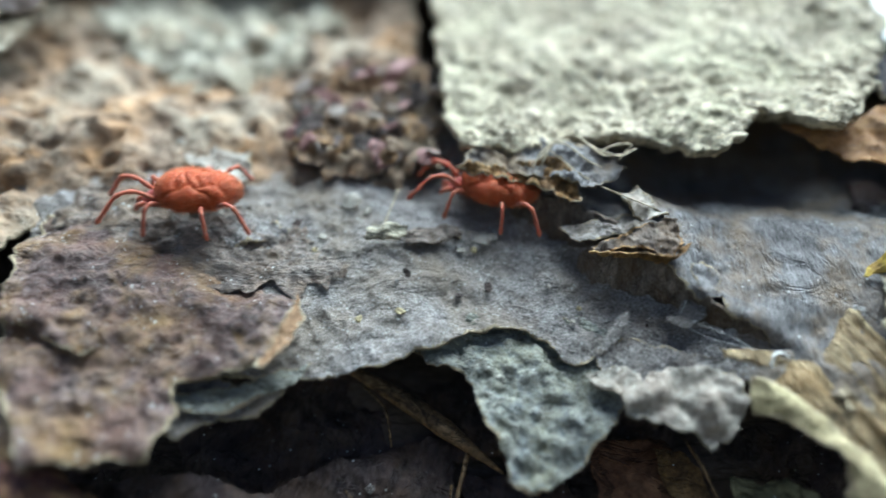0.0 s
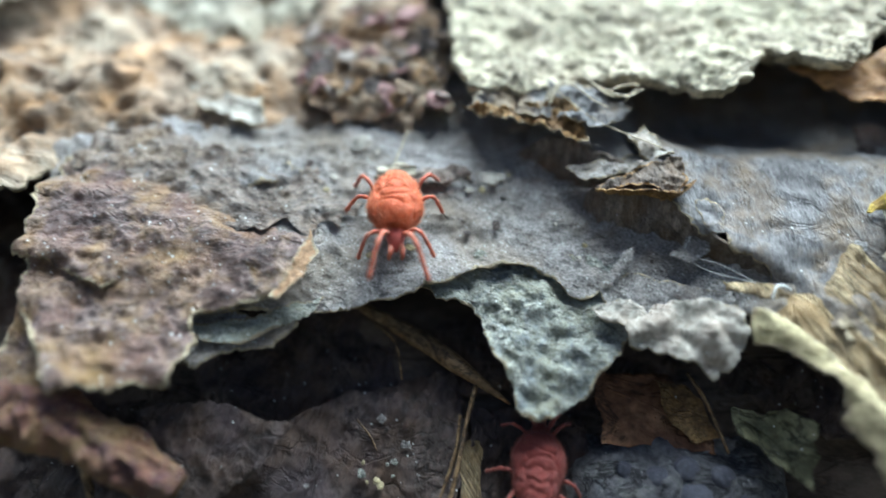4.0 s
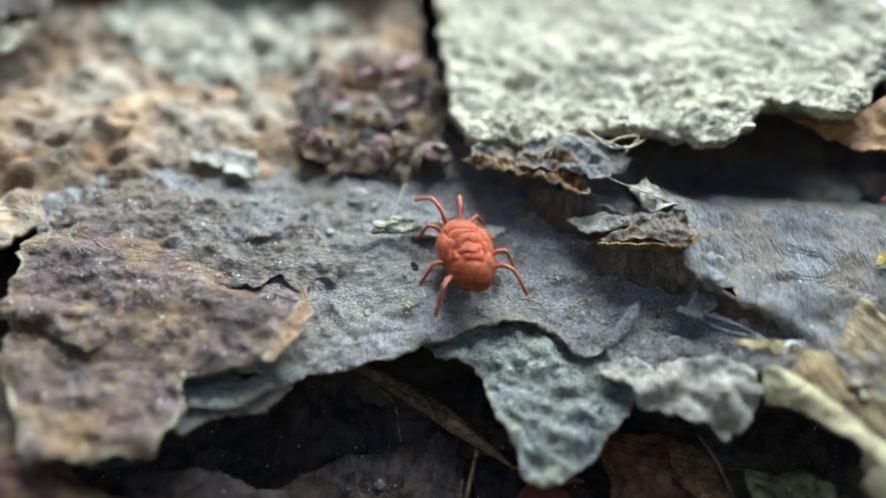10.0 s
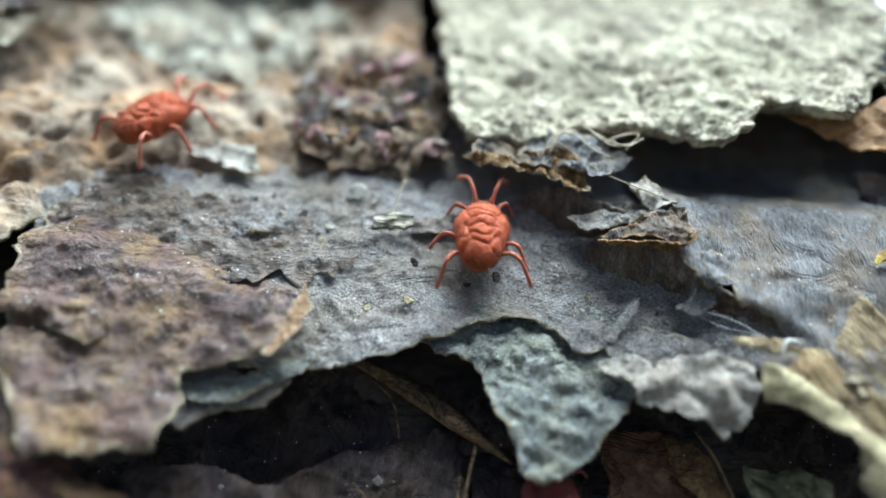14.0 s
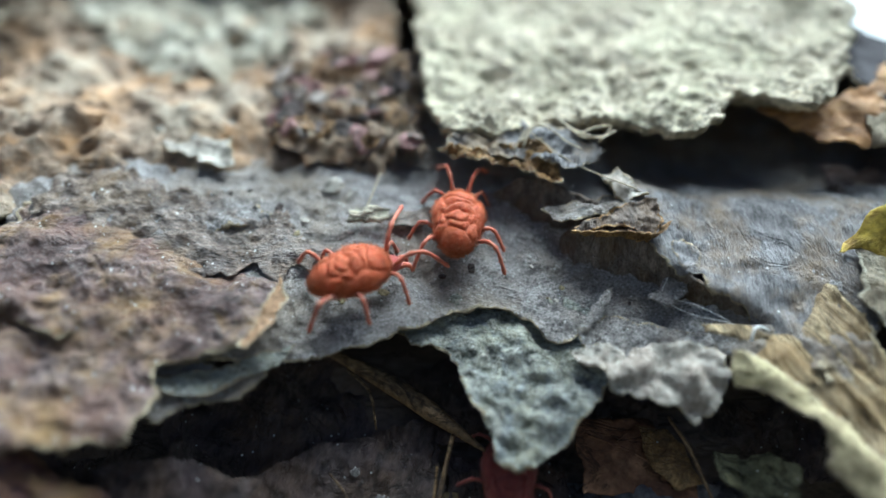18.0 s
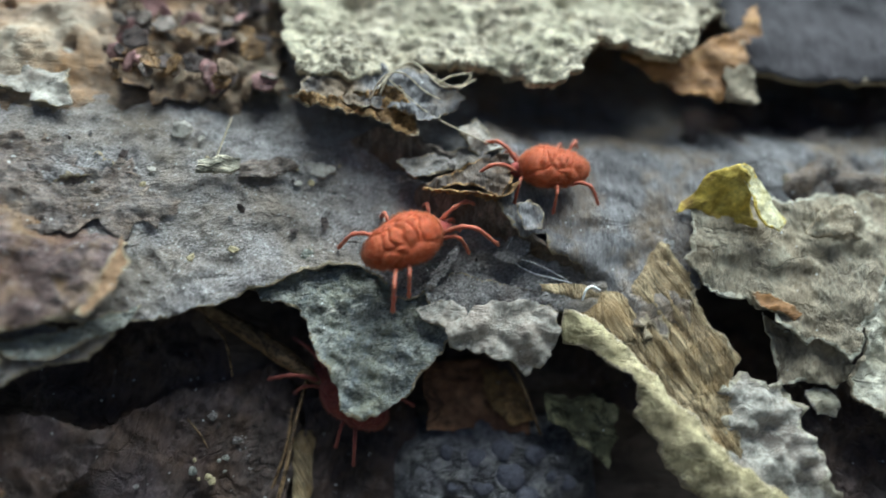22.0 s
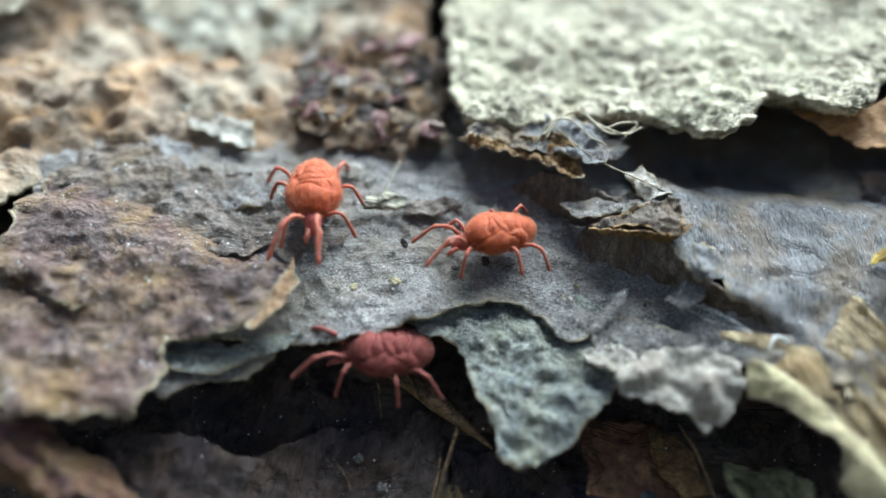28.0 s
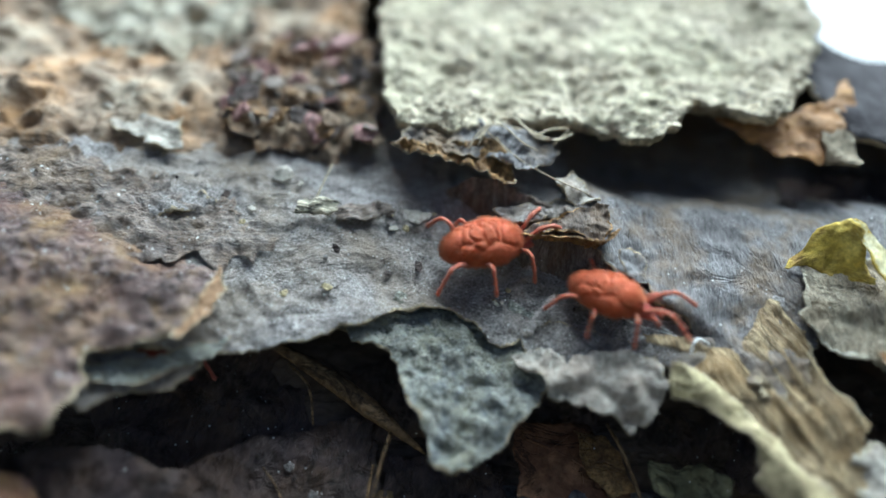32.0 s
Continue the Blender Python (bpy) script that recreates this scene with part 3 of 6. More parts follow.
def plate_lift(u, v):
    """The plate grows out of the grey sheet along its upper side and stands proud of it at its tip and lower edge."""
    top = plate_top(u)
    free = ramp(top - v, 0.0, 3.8 - 2.8 * ramp(u, -17.8, -14.2))
    folds = 0.30 * fractal(u * 0.6, v, 2.4, 62, 4, 0.5) - 0.38 * np.maximum(fractal(u * 0.5, v * 0.8, 2.6, 63, 3), 0)
    proud = 0.9 + 0.5 * np.exp(-(((u + 14.2) / 1.7) ** 2)) + 0.3 * fractal(u, v, 4.0, 61, 2) + 0.3 * ramp(-v, 1.6, 6)
    return (mid_lift(u, v) - 0.22) * (1 - free) + proud * free + folds


sheet("bark_plate", log, [(-27.9, 5.7), (-27.7, 7.9), (-24.1, 8.4), (-20.3, 7.0), (-17.4, 5.3), (-15.3, 4.0), (-13.4, 3.2), (-13.6, 0.9), (-14.9, -0.7), (-16.8, -1.1), (-18.4, -1.6),
      (-18.2, -3.0), (-18.8, -5.1), (-22.1, -5.3), (-23.9, -5.7), (-24.8, -4.1), (-26.7, -1.3), (-26.6, -0.6), (-27.3, 2.7)],
      plate_lift, PURPLE, 0.4, 0.15, 0.24, 67, relief=0.16, relief_size=0.8, terrace=0.05, terrace_size=1.8, worn=0.17, label="purple-brown rough bark plate with golden edges")
sheet("bark_plate", log, [(-26.9, 0.6), (-27.2, -1.2), (-27.4, -3.3), (-27.2, -5.1), (-24.7, -5.2), (-22.5, -4.1), (-22.5, -0.8), (-23.3, 0.4)],
      lambda u, v: 0.1 + 0.2 * fractal(u, v, 3.0, 71, 2), PURPLE, 0.35, 0.2, 0.2, 73, relief=0.25, terrace=0.1, label="dark purple-brown bark layer under the plate")
sheet("bark_plate", log, [(-27.5, 1.1), (-24.6, 0.4), (-22.8, -0.7), (-21.8, 0.7), (-22.7, 3.3), (-25.3, 4.5), (-27.3, 3.7)],
      lambda u, v: plate_lift(u, v) + 0.40 - 1.0 * ramp(v, 1.2, 3.5) - 0.5 * ramp(u, -23.7, -22.1), PURPLE, 0.3, 0.16, 0.25, 77, relief=0.25, terrace=0.1, label="raised purple-brown scale on the plate")
sheet("bark_flake", log, [(-19.3, -0.7), (-16.5, -1.1), (-13.8, -1.4), (-15.0, -2.6), (-17.1, -3.1), (-18.7, -3.7), (-20.2, -2.4)],
      lambda u, v: -0.35 + 0 * u, GREY, 0.25, 0.18, 0.2, 79, relief=0.15, label="narrow grey bark flake under the sheet's edge")
sheet("bark_flake", log, [(-20.4, 6.7), (-17.9, 7.4), (-15.5, 7.9), (-14.6, 7.1), (-16.5, 6.1), (-18.9, 5.7)],
      lambda u, v: 0.15 + 0.3 * fractal(u, v, 1.5, 81, 2), GREY, 0.4, 0.18, 0.3, 82, relief=0.3, label="rough grey bark scab on the sheet")


# the grey sheet at the right, raised along a broken edge
def ledge(v):
    """Where the broken edge of the right-hand sheet runs; below it the two sheets grow together."""
    return np.interp(v, [-0.6, 0.4, 1.2, 1.6, 2.0, 2.2, 2.8, 3.7, 4.3, 4.7, 7.6], [10.0, 9.6, 8.9, 8.4, 7.8, 7.2, 6.0, 5.0, 4.7, 4.2, 4.6])


def right_lift(u, v):
    near = np.exp(-np.maximum(u - ledge(v), 0) / 2.6)
    edge = np.interp(v, [0.4, 1.2, 1.6, 2.0, 2.2, 2.8, 3.7, 4.7, 7.6], [0.25, 0.3, 0.55, 0.95, 1.2, 1.55, 1.75, 1.9, 2.0])
    raised = 0.3 + (edge - 0.3) * near + 0.25 * fractal(u, v, 4.0, 83, 2) - 3.6 * ramp(v, 7.3, 13.4) + 0.13 * ramp(-v, -1.5, 0.5)
    merged = ramp(1.5 - v, 0.0, 1.0) * ramp(ledge(v) + 1.6 - u, 0.0, 1.4)
    return raised * (1 - merged) + (mid_lift(u, v) - 0.2) * merged


sheet("bark_sheet", log, [(4.6, 7.6), (4.3, 6.0), (4.2, 4.7), (4.7, 4.4), (4.8, 3.9), (5.1, 3.6), (5.4, 2.8), (5.9, 2.6), (6.5, 2.9), (6.9, 3.0), (7.0, 2.4), (7.3, 2.1), (7.8, 2.05), (8.3, 1.6), (8.9, 1.2), (9.2, 0.4), (9.6, -0.6), (10.6, -1.7), (10.6, -0.8), (11.9, -2.6), (11.6, -1.1), (13.0, -2.9), (12.5, -1.1), (13.8, -1.9), (14.3, -0.8), (14.9, 0.2), (15.2, 1.2), (15.4, 2.2), (16.5, 3.0), (19.0, 3.6), (26.0, 5.0), (30.0, 8.5), (30.0, 12.0), (30.0, 20.0), (4.0, 20.0), (2.5, 13.0), (3.6, 9.6)],
      right_lift, GREY_RIGHT, 0.3, 0.18, 0.3, 89, relief=0.16, relief_size=1.3, terrace=0.04, terrace_size=2.6, label="pale grey bark sheet with a ragged raised edge")


def torn_face(name, top, bottom, mat, label, seed, thick=0.2):
    """The broken face between two layers: a wall of fibres from one line down to another, each a list of (u, v, height)."""
    cols, rows = 90, 22
    at = np.linspace(0, 1, cols)
    upper = np.stack([np.interp(at, np.linspace(0, 1, len(top)), [p[k] for p in top]) for k in range(3)], 1)
    lower = np.stack([np.interp(at, np.linspace(0, 1, len(bottom)), [p[k] for p in bottom]) for k in range(3)], 1)
    down = np.linspace(0, 1, rows)[:, None, None]
    p = upper[None] * (1 - down) + lower[None] * down
    fibres = 0.16 * fractal(at[None] * 16 + 0 * p[..., 0], 0.7 * down[..., 0] + 0 * p[..., 0], 1.0, seed, 4, 0.6)
    u, v, w = p[..., 0] - 0.5 * fibres, p[..., 1] - 0.8 * fibres, p[..., 2]
    front = np.stack([u, v, base(u, v) + w + 0.3 * fibres], -1).reshape(-1, 3)
    back = front + np.array([0.6, 0.7, -0.3]) * thick
    n, faces = rows * cols, []
    for i in range(rows - 1):
        for j in range(cols - 1):
            a = i * cols + j
            faces += [(a, a + cols, a + cols + 1, a + 1), (n + a, n + a + 1, n + a + cols + 1, n + a + cols)]
    rim = [j for j in range(cols)] + [i * cols + cols - 1 for i in range(1, rows)] + [(rows - 1) * cols + j for j in range(cols - 2, -1, -1)] + [i * cols for i in range(rows - 2, 0, -1)]
    for a, b in zip(rim, rim[1:] + rim[:1]):
        faces.append((a, b, n + b, n + a))
    return linked(name, np.concatenate([front, back]) * MM, faces, [mat], log, label)


def at_ledge(v, aside, drop):
    return (float(ledge(v)) + aside, v, float(right_lift(np.array(float(ledge(v)) + 0.2), np.array(v))) - drop)


def at_sheet(u, v, drop):
    return (u, v, float(mid_lift(np.array(u), np.array(v))) - drop)


torn_face("torn_face", [(0.5, 5.9, 0.7), (0.8, 5.9, 1.4), (1.3, 5.75, 1.7), (2.3, 5.7, 1.75), (3.6, 5.4, 1.75)] + [at_ledge(v, 0.15, 0.12) for v in (4.6, 4.2, 3.7, 3.1, 2.75, 2.4, 2.1, 1.6, 1.2)],
           [at_sheet(0.4, 5.5, 0.25), at_sheet(0.7, 4.9, 0.2), at_sheet(1.0, 4.3, 0.2), at_sheet(1.9, 3.8, 0.2), at_sheet(2.7, 3.7, 0.2), at_sheet(3.5, 3.6, 0.2), at_sheet(4.3, 3.4, 0.2), at_sheet(4.8, 3.2, 0.2), at_sheet(5.3, 2.7, 0.2), at_sheet(5.9, 2.4, 0.2), at_sheet(6.5, 2.2, 0.2), at_sheet(7.4, 1.9, 0.2), at_sheet(8.2, 1.55, 0.2), at_sheet(8.8, 1.3, 0.2)], BROWN_FACE, "dark brown broken face under the ragged edge", 91)
torn_face("torn_face", [(-2.9, 8.9, 0.5), (-1.5, 9.2, 1.6), (-0.2, 8.9, 1.7), (0.8, 8.3, 1.6), (2.2, 7.5, 1.5), (3.6, 7.0, 1.0)], [at_sheet(-3.0, 8.7, 0.25), at_sheet(-1.7, 7.7, 0.2), at_sheet(-0.4, 7.1, 0.2), at_sheet(0.9, 6.4, 0.2), at_sheet(2.4, 5.8, 0.2), at_sheet(3.9, 6.2, 0.3)], BROWN_FACE, "streaked brown face beneath the thin flake", 93)
sheet("bark_flake", log, [(-0.4, 7.2), (0.4, 6.2), (1.3, 6.3), (3.1, 6.7), (4.6, 7.0), (5.3, 7.3), (4.4, 7.9), (2.8, 8.0), (0.9, 7.7)],
      lambda u, v: 1.6 + 0.04 * (u - 1) + 0.2 * fractal(u, v, 2.0, 95, 2) - 0.5 * ramp(v, 7.0, 8.0), GREY, 0.16, 0.11, 0.2, 97, relief=0.28, relief_size=0.9, label="thin grey bark flake over the dark gap")
sheet("bark_lip", log, [(0.8, 5.7), (1.7, 6.1), (2.9, 6.6), (3.9, 7.0), (5.3, 7.2), (5.4, 5.9), (4.6, 4.8), (3.7, 5.1), (2.3, 5.4), (1.1, 5.5)],
      lambda u, v: 1.8 + 0.17 * (u - 1) * ramp(v, 7.0, 5.2) + 0.12 * ramp(v, 6, 7) + 0.12 * fractal(u, v, 1.1, 98, 2), BROWN_FACE, 0.1, 0.09, 0.24, 99, BROWN, relief=0.2, relief_size=0.7, label="grey-brown top of the flake's curled lip")
torn_face("lip_face", [(0.7, 5.4, 1.85), (1.4, 5.25, 2.0), (2.3, 5.05, 2.2), (3.1, 4.95, 2.4), (3.8, 4.75, 2.55), (4.5, 4.5, 2.75), (5.0, 4.7, 2.75), (5.5, 5.4, 2.45)], [(0.8, 5.5, 1.6), (1.4, 5.35, 1.55), (2.3, 5.2, 1.55), (3.1, 5.1, 1.6), (3.8, 4.9, 1.6), (4.4, 4.7, 1.65), (4.9, 5.0, 1.7), (5.2, 5.6, 1.7)], BROWN, "brown frayed front of the curled lip", 100, 0.12)
sheet("bark_flake", log, [(-5.8, 10.5), (-4.3, 10.4), (-2.1, 9.8), (-0.4, 9.5), (0.5, 8.9), (1.6, 9.2), (3.5, 10.8), (0.2, 12.6), (-3.0, 12.7), (-5.0, 11.8)],
      lambda u, v: 2.7 + 0.3 * fractal(u, v, 2.5, 101, 2) - 0.5 * ramp(u, 0, 3.5), GREY_RIGHT, 0.16, 0.11, 0.24, 103, relief=0.34, relief_size=1.0, label="thin grey bark flake beneath the lichen")
sheet("bark_lip", log, [(-6.0, 10.1), (-5.3, 10.5), (-3.8, 10.5), (-2.2, 10.7), (-0.1, 11.0), (0.4, 9.3), (0.5, 8.2), (-0.8, 8.6), (-2.3, 9.3), (-3.8, 9.6), (-5.0, 9.8)],
      lambda u, v: 2.25 + 0.45 * ramp(v, 8.6, 10.4) - 0.4 * ramp(u, 0, 2), BROWN, 0.12, 0.09, 0.26, 104, relief=0.28, relief_size=0.7, curl=0.2, curl_reach=0.35, label="frayed brown lip of the thin flake")
sheet("bark_scab", log, [(2.8, 8.9), (3.7, 9.6), (4.3, 8.6), (5.0, 7.5), (4.0, 7.3), (3.2, 7.6)],
      lambda u, v: 1.9 + 0.3 * fractal(u, v, 1.2, 105, 2), LOBE, 0.4, 0.14, 0.2, 106, relief=0.3, relief_size=0.9, label="crumbly beige scab beside the flake")


# pale lichen plate across the top
def lichen_lift(u, v):
    blobs = np.abs(fractal(u, v, 2.8, 108, 4, 0.55))
    return 2.8 + 0.6 * fractal(u, v, 6.0, 107, 2) + 0.62 * (0.7 + 0.6 * fractal(u, v, 4.5, 110, 1)) * blobs - 0.26 * (1 - 0.6 * ramp(v, 13, 20)) * ramp(np.abs(fractal(u, v, 2.0, 116, 3, 0.6)), 0.16, 0.0) + 0.6 * ramp(u, 4, 12) - 0.5 * ramp(v, 16, 30)


sheet("lichen_crust", log, [(-8.1, 36.5), (-7.5, 23.8), (-6.6, 16.2), (-6.5, 13.9), (-5.5, 12.1), (-4.0, 11.3), (-2.0, 11.6), (0.2, 12.5), (2.4, 12.5), (4.7, 12.1), (6.6, 11.3), (8.0, 11.1), (9.2, 11.8), (10.6, 14.2), (12.2, 13.4), (13.8, 12.4), (15.6, 13.0), (17.0, 15.2), (18.4, 18.0), (20.0, 21.0), (22.0, 26.0), (22.0, 34.0)],
      lichen_lift, LICHEN, 1.6, 0.18, 0.42, 109, LICHEN, 0.15, 0.9, 0, 1, "thick pale grey-green lichen crust")
sheet("bark_flake", log, [(13.7, 12.0), (15.8, 10.9), (17.3, 10.7), (18.7, 12.4), (20.2, 15.0), (20.6, 17.0), (18.6, 15.0), (16.2, 13.6), (14.1, 13.8), (11.9, 13.4)],
      lambda u, v: 1.7 + 0.9 * ramp(v, 10, 14.5) + 0.2 * fractal(u, v, 2.0, 112, 2), ORANGE, 0.25, 0.18, 0.25, 113, ORANGE, relief=0.2, label="orange-brown inner bark curl under the lichen")


# weathered bark of the upper side
def upper_lift(u, v):
    lumps = fractal(u, v, 4.5, 127, 4, 0.6)
    inner = v - (7.6 + 0.153 * (u + 27.4))
    rise = ramp(inner, -0.5, 6.0) * ramp(u, -8.0, -9.5) + ramp(-u, 27.4, 30.0) * (1 - ramp(inner, -0.5, 6.0))
    pits = -0.9 * ramp(fractal(u, v, 1.9, 129, 2), 0.35, 0.8)
    return -0.5 + rise * (1.2 + 0.8 * lumps + pits) - 0.16 * np.clip(v - 14, 0, 12) * ramp(-u, 9, 14)


sheet("upper_bark", log, [(-50.0, 46.0), (-50.0, 4.0), (-36.0, -4.0), (-30.9, -2.2), (-30.5, -0.6), (-30.2, 1.0), (-30.4, 3.4), (-30.0, 4.8), (-29.1, 5.4), (-28.3, 6.2), (-28.1, 7.8), (-27.5, 8.7), (-23.5, 8.5), (-17.2, 9.4), (-12.5, 10.4), (-8.1, 10.6), (-7.5, 14.2), (-8.5, 21.8), (-9.7, 36.9)],
      upper_lift, TAN, 0.6, 0.26, 0.5, 131, relief=0.2, relief_size=1.6, terrace=0.06, terrace_size=3.0, label="tan weathered bark, lumpy and cracked")
sheet("lichen_patch", log, [(-32.1, 26.7), (-30.5, 35.9), (-19.8, 35.2), (-14.9, 28.1), (-16.7, 22.0), (-19.9, 20.1), (-23.2, 18.5), (-25.9, 21.4)],
      lambda u, v: upper_lift(u, v) + 0.2 + 0.3 * np.abs(fractal(u, v, 2.0, 140, 2)), PALE_LICHEN, 0.5, 0.3, 1.2, 133, PALE_LICHEN, 0.35, 1.4, label="whitish lichen patch on the tan bark")
sheet("bark_flake", log, [(-22.4, 14.0), (-19.5, 14.7), (-17.8, 13.7), (-17.2, 10.5), (-18.7, 10.3), (-21.0, 11.9)],
      lambda u, v: 0.5 + 0.2 * fractal(u, v, 2.5, 134, 2), LOBE, 0.2, 0.2, 0.3, 135, relief=0.25, label="pale grey flake on the tan bark")
sheet("lichen_patch", log, [(-41.4, 19.0), (-36.4, 17.8), (-32.9, 13.9), (-32.2, 10.1), (-35.1, 8.6), (-40.7, 9.9)],
      lambda u, v: 2.0 + 0.4 * fractal(u, v, 2.5, 136, 3), PALE_LICHEN, 0.5, 0.3, 0.4, 138, PALE_LICHEN, 0.3, 1.4, label="pale lichen patch at the end of the tan bark")
sheet("far_bark", log, [(-60.0, 34.0), (60.0, 26.0), (60.0, 62.0), (-60.0, 62.0)], lambda u, v: 0.6 + 0.8 * fractal(u, v, 8.0, 137, 4), TAN, 0.6, 1.0, 0.6, 139, relief=0.3, label="weathered bark towards the log's crest")
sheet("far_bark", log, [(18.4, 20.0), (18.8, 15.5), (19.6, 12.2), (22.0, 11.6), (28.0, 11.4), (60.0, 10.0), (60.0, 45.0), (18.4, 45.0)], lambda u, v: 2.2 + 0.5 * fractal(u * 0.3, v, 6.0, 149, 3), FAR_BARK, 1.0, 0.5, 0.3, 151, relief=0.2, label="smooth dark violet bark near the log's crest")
# The dark INNER colour paints the shade under the violet bark's overhang.
sheet("bark_lump", log, [(16.0, 8.0), (18.6, 7.4), (21.0, 6.4), (25.0, 6.6), (29.0, 6.4), (40.0, 6.0), (40.0, 12.0), (22.0, 12.5), (17.0, 12.0)], lambda u, v: -0.9 + 0.9 * np.abs(fractal(u, v, 3.0, 153, 3)) - 0.8 * ramp(v, 8, 11), INNER, 0.5, 0.3, 0.4, 154, INNER, relief=0.3, label="lumpy bark with the violet bark's shade in its dark colour")
sheet("lichen_patch", log, [(17.4, 10.6), (18.6, 10.0), (19.4, 11.4), (19.2, 13.6), (18.4, 15.2), (17.8, 13.0)], lambda u, v: 2.2 + 0.3 * fractal(u, v, 1.5, 155, 2), MOSSY, 0.5, 0.22, 0.3, 156, MOSSY, 0.3, label="yellow-green lichen beside the orange curl")

# cluster at the right
sheet("bark_flake", log, [(13.9, 4.2), (14.7, 5.2), (15.4, 5.8), (16.7, 6.1), (17.3, 5.4), (17.4, 4.2), (17.7, 3.1), (16.2, 3.7), (14.9, 4.2)],
      lambda u, v: 0.9 + 1.7 * ramp(v, 3.6, 6.0) * ramp(u, 13.8, 16.2) + 0.5 * ramp(u, 16.4, 17.4) + 0.15 * fractal(u, v, 1.4, 158, 2), YELLOW, 0.2, 0.13, 0.18, 157, YELLOW, 0.2, worn=0.12, label="curled flake with olive-yellow lichen")
sheet("bark_flake", log, [(16.6, 6.0), (17.3, 6.1), (17.8, 5.2), (18.4, 4.0), (18.9, 3.3), (18.4, 2.6), (17.6, 2.8), (17.2, 3.8), (17.1, 4.8)],
      lambda u, v: 2.75 - 0.35 * (u - 16.6) + 0.1 * fractal(u, v, 1.0, 162, 2), CREAM_LICHEN, 0.25, 0.13, 0.15, 163, YELLOW, 0.16, worn=0.12, label="whitish lichened side of the curled flake")
sheet("bark_plate", log, [(13.9, 1.7), (14.6, 0.7), (15.4, -0.4), (16.6, -0.5), (17.3, -0.6), (17.9, -1.2), (18.4, -2.0), (18.9, -2.3), (19.5, -2.9), (20.3, -2.6), (21.6, -3.7), (22.3, -3.0), (23.4, -0.6), (26.0, 1.5), (27.0, 4.5), (24.0, 5.6), (20.4, 4.8), (17.5, 5.0), (14.8, 4.6)],
      lambda u, v: 0.9 + 0.35 * fractal(u * 0.5, v, 2.4, 167, 3) - 0.3 * ramp(v, 2, 5) * ramp(u, 17, 20), MOSSY, 0.28, 0.16, 0.3, 173, PALE_LICHEN, relief=0.16, relief_size=1.3, terrace=0.06, terrace_size=2.4, worn=0.2, label="olive-grey bark plate with a torn edge")
sheet("bark_plate", log, [(17.8, -0.9), (18.5, -1.6), (20.0, -2.3), (21.0, -2.1), (22.3, -3.2), (22.0, -4.2), (21.2, -4.7), (19.9, -4.8), (18.4, -4.7), (18.2, -3.6)],
      lambda u, v: 0.1 + 0.2 * ramp(v, -4.5, -2) + 0.3 * fractal(u, v, 2.0, 179, 3), MOSSY, 0.25, 0.15, 0.3, 181, PALE_LICHEN, relief=0.22, terrace=0.08, worn=0.2, label="ragged bark piece hanging below the lichened edge")
sheet("bark_plate", log, [(23.2, -0.6), (22.2, -3.1), (21.5, -5.0), (22.2, -5.9), (23.2, -6.7), (24.4, -7.3), (25.6, -8.3), (30.0, -9.0), (40.0, -6.0), (40.0, 4.4), (29.0, 4.0), (26.7, 2.3), (24.8, 0.6)],
      lambda u, v: 0.55 + 0.5 * fractal(u, v, 2.6, 184, 4) - 0.25 * ramp(v, 0, 4), PALE_LICHEN, 0.3, 0.2, 0.35, 185, MOSSY, relief=0.3, terrace=0.1, label="broad whitish crusted bark beside the olive plate")
sheet("bark_roll_edge", log, [(16.9, -0.2), (17.8, -0.3), (18.8, -0.8), (19.3, -1.4), (18.9, -1.8), (18.2, -1.4), (17.4, -0.9)],
      lambda u, v: 1.2 + 0.12 * fractal(u, v, 0.8, 186, 2) - 0.2 * np.abs((v + 1.0) * 0.8 + (u - 18.1) * 0.5), ORANGE, 0.3, 0.12, 0.15, 183, relief=0.15, label="small ochre rolled bark edge")
sheet("bark_plate", log, [(15.2, -4.4), (16.5, -4.0), (17.4, -4.6), (18.8, -4.9), (19.2, -5.9), (19.3, -7.0), (20.1, -8.0), (20.4, -9.4), (22.5, -13.0), (17.0, -12.4), (15.3, -9.0), (14.9, -6.5)],
      lambda u, v: 0.1 + 0.4 * fractal(u, v, 2.5, 191, 3), LOBE, 0.35, 0.18, 0.4, 193, PALE_LICHEN, 0.35, terrace=0.1, worn=0.3, label="grey-beige crumbling bark below the torn edge")
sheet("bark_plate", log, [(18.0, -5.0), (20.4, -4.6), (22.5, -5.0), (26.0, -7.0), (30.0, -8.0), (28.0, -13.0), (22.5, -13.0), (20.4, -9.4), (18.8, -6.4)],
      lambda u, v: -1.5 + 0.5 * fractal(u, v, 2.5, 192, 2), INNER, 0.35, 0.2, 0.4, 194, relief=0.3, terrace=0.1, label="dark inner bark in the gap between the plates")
sheet("bark_shard", log, [(19.6, -5.2), (20.6, -4.9), (21.3, -5.6), (21.2, -6.3), (20.3, -6.2)], lambda u, v: -0.3 + 0.3 * fractal(u, v, 1.6, 195, 2), PALE_LICHEN, 0.25, 0.14, 0.25, 196, LOBE, 0.3, label="whitish lichened shard on crumbling bark")
sheet("bark_plate", log, [(20.0, 5.2), (23.0, 4.4), (27.0, 3.6), (40.0, 3.6), (40.0, 10.0), (24.0, 10.0), (20.5, 8.0)], lambda u, v: 0.3 + 0.9 * fractal(u, v, 3, 197, 3) - 0.7 * ramp(v, 6, 9), CRUST, 0.4, 0.3, 0.3, 199, relief=0.3, terrace=0.1, label="brown lumpy bark beyond the yellow flake")
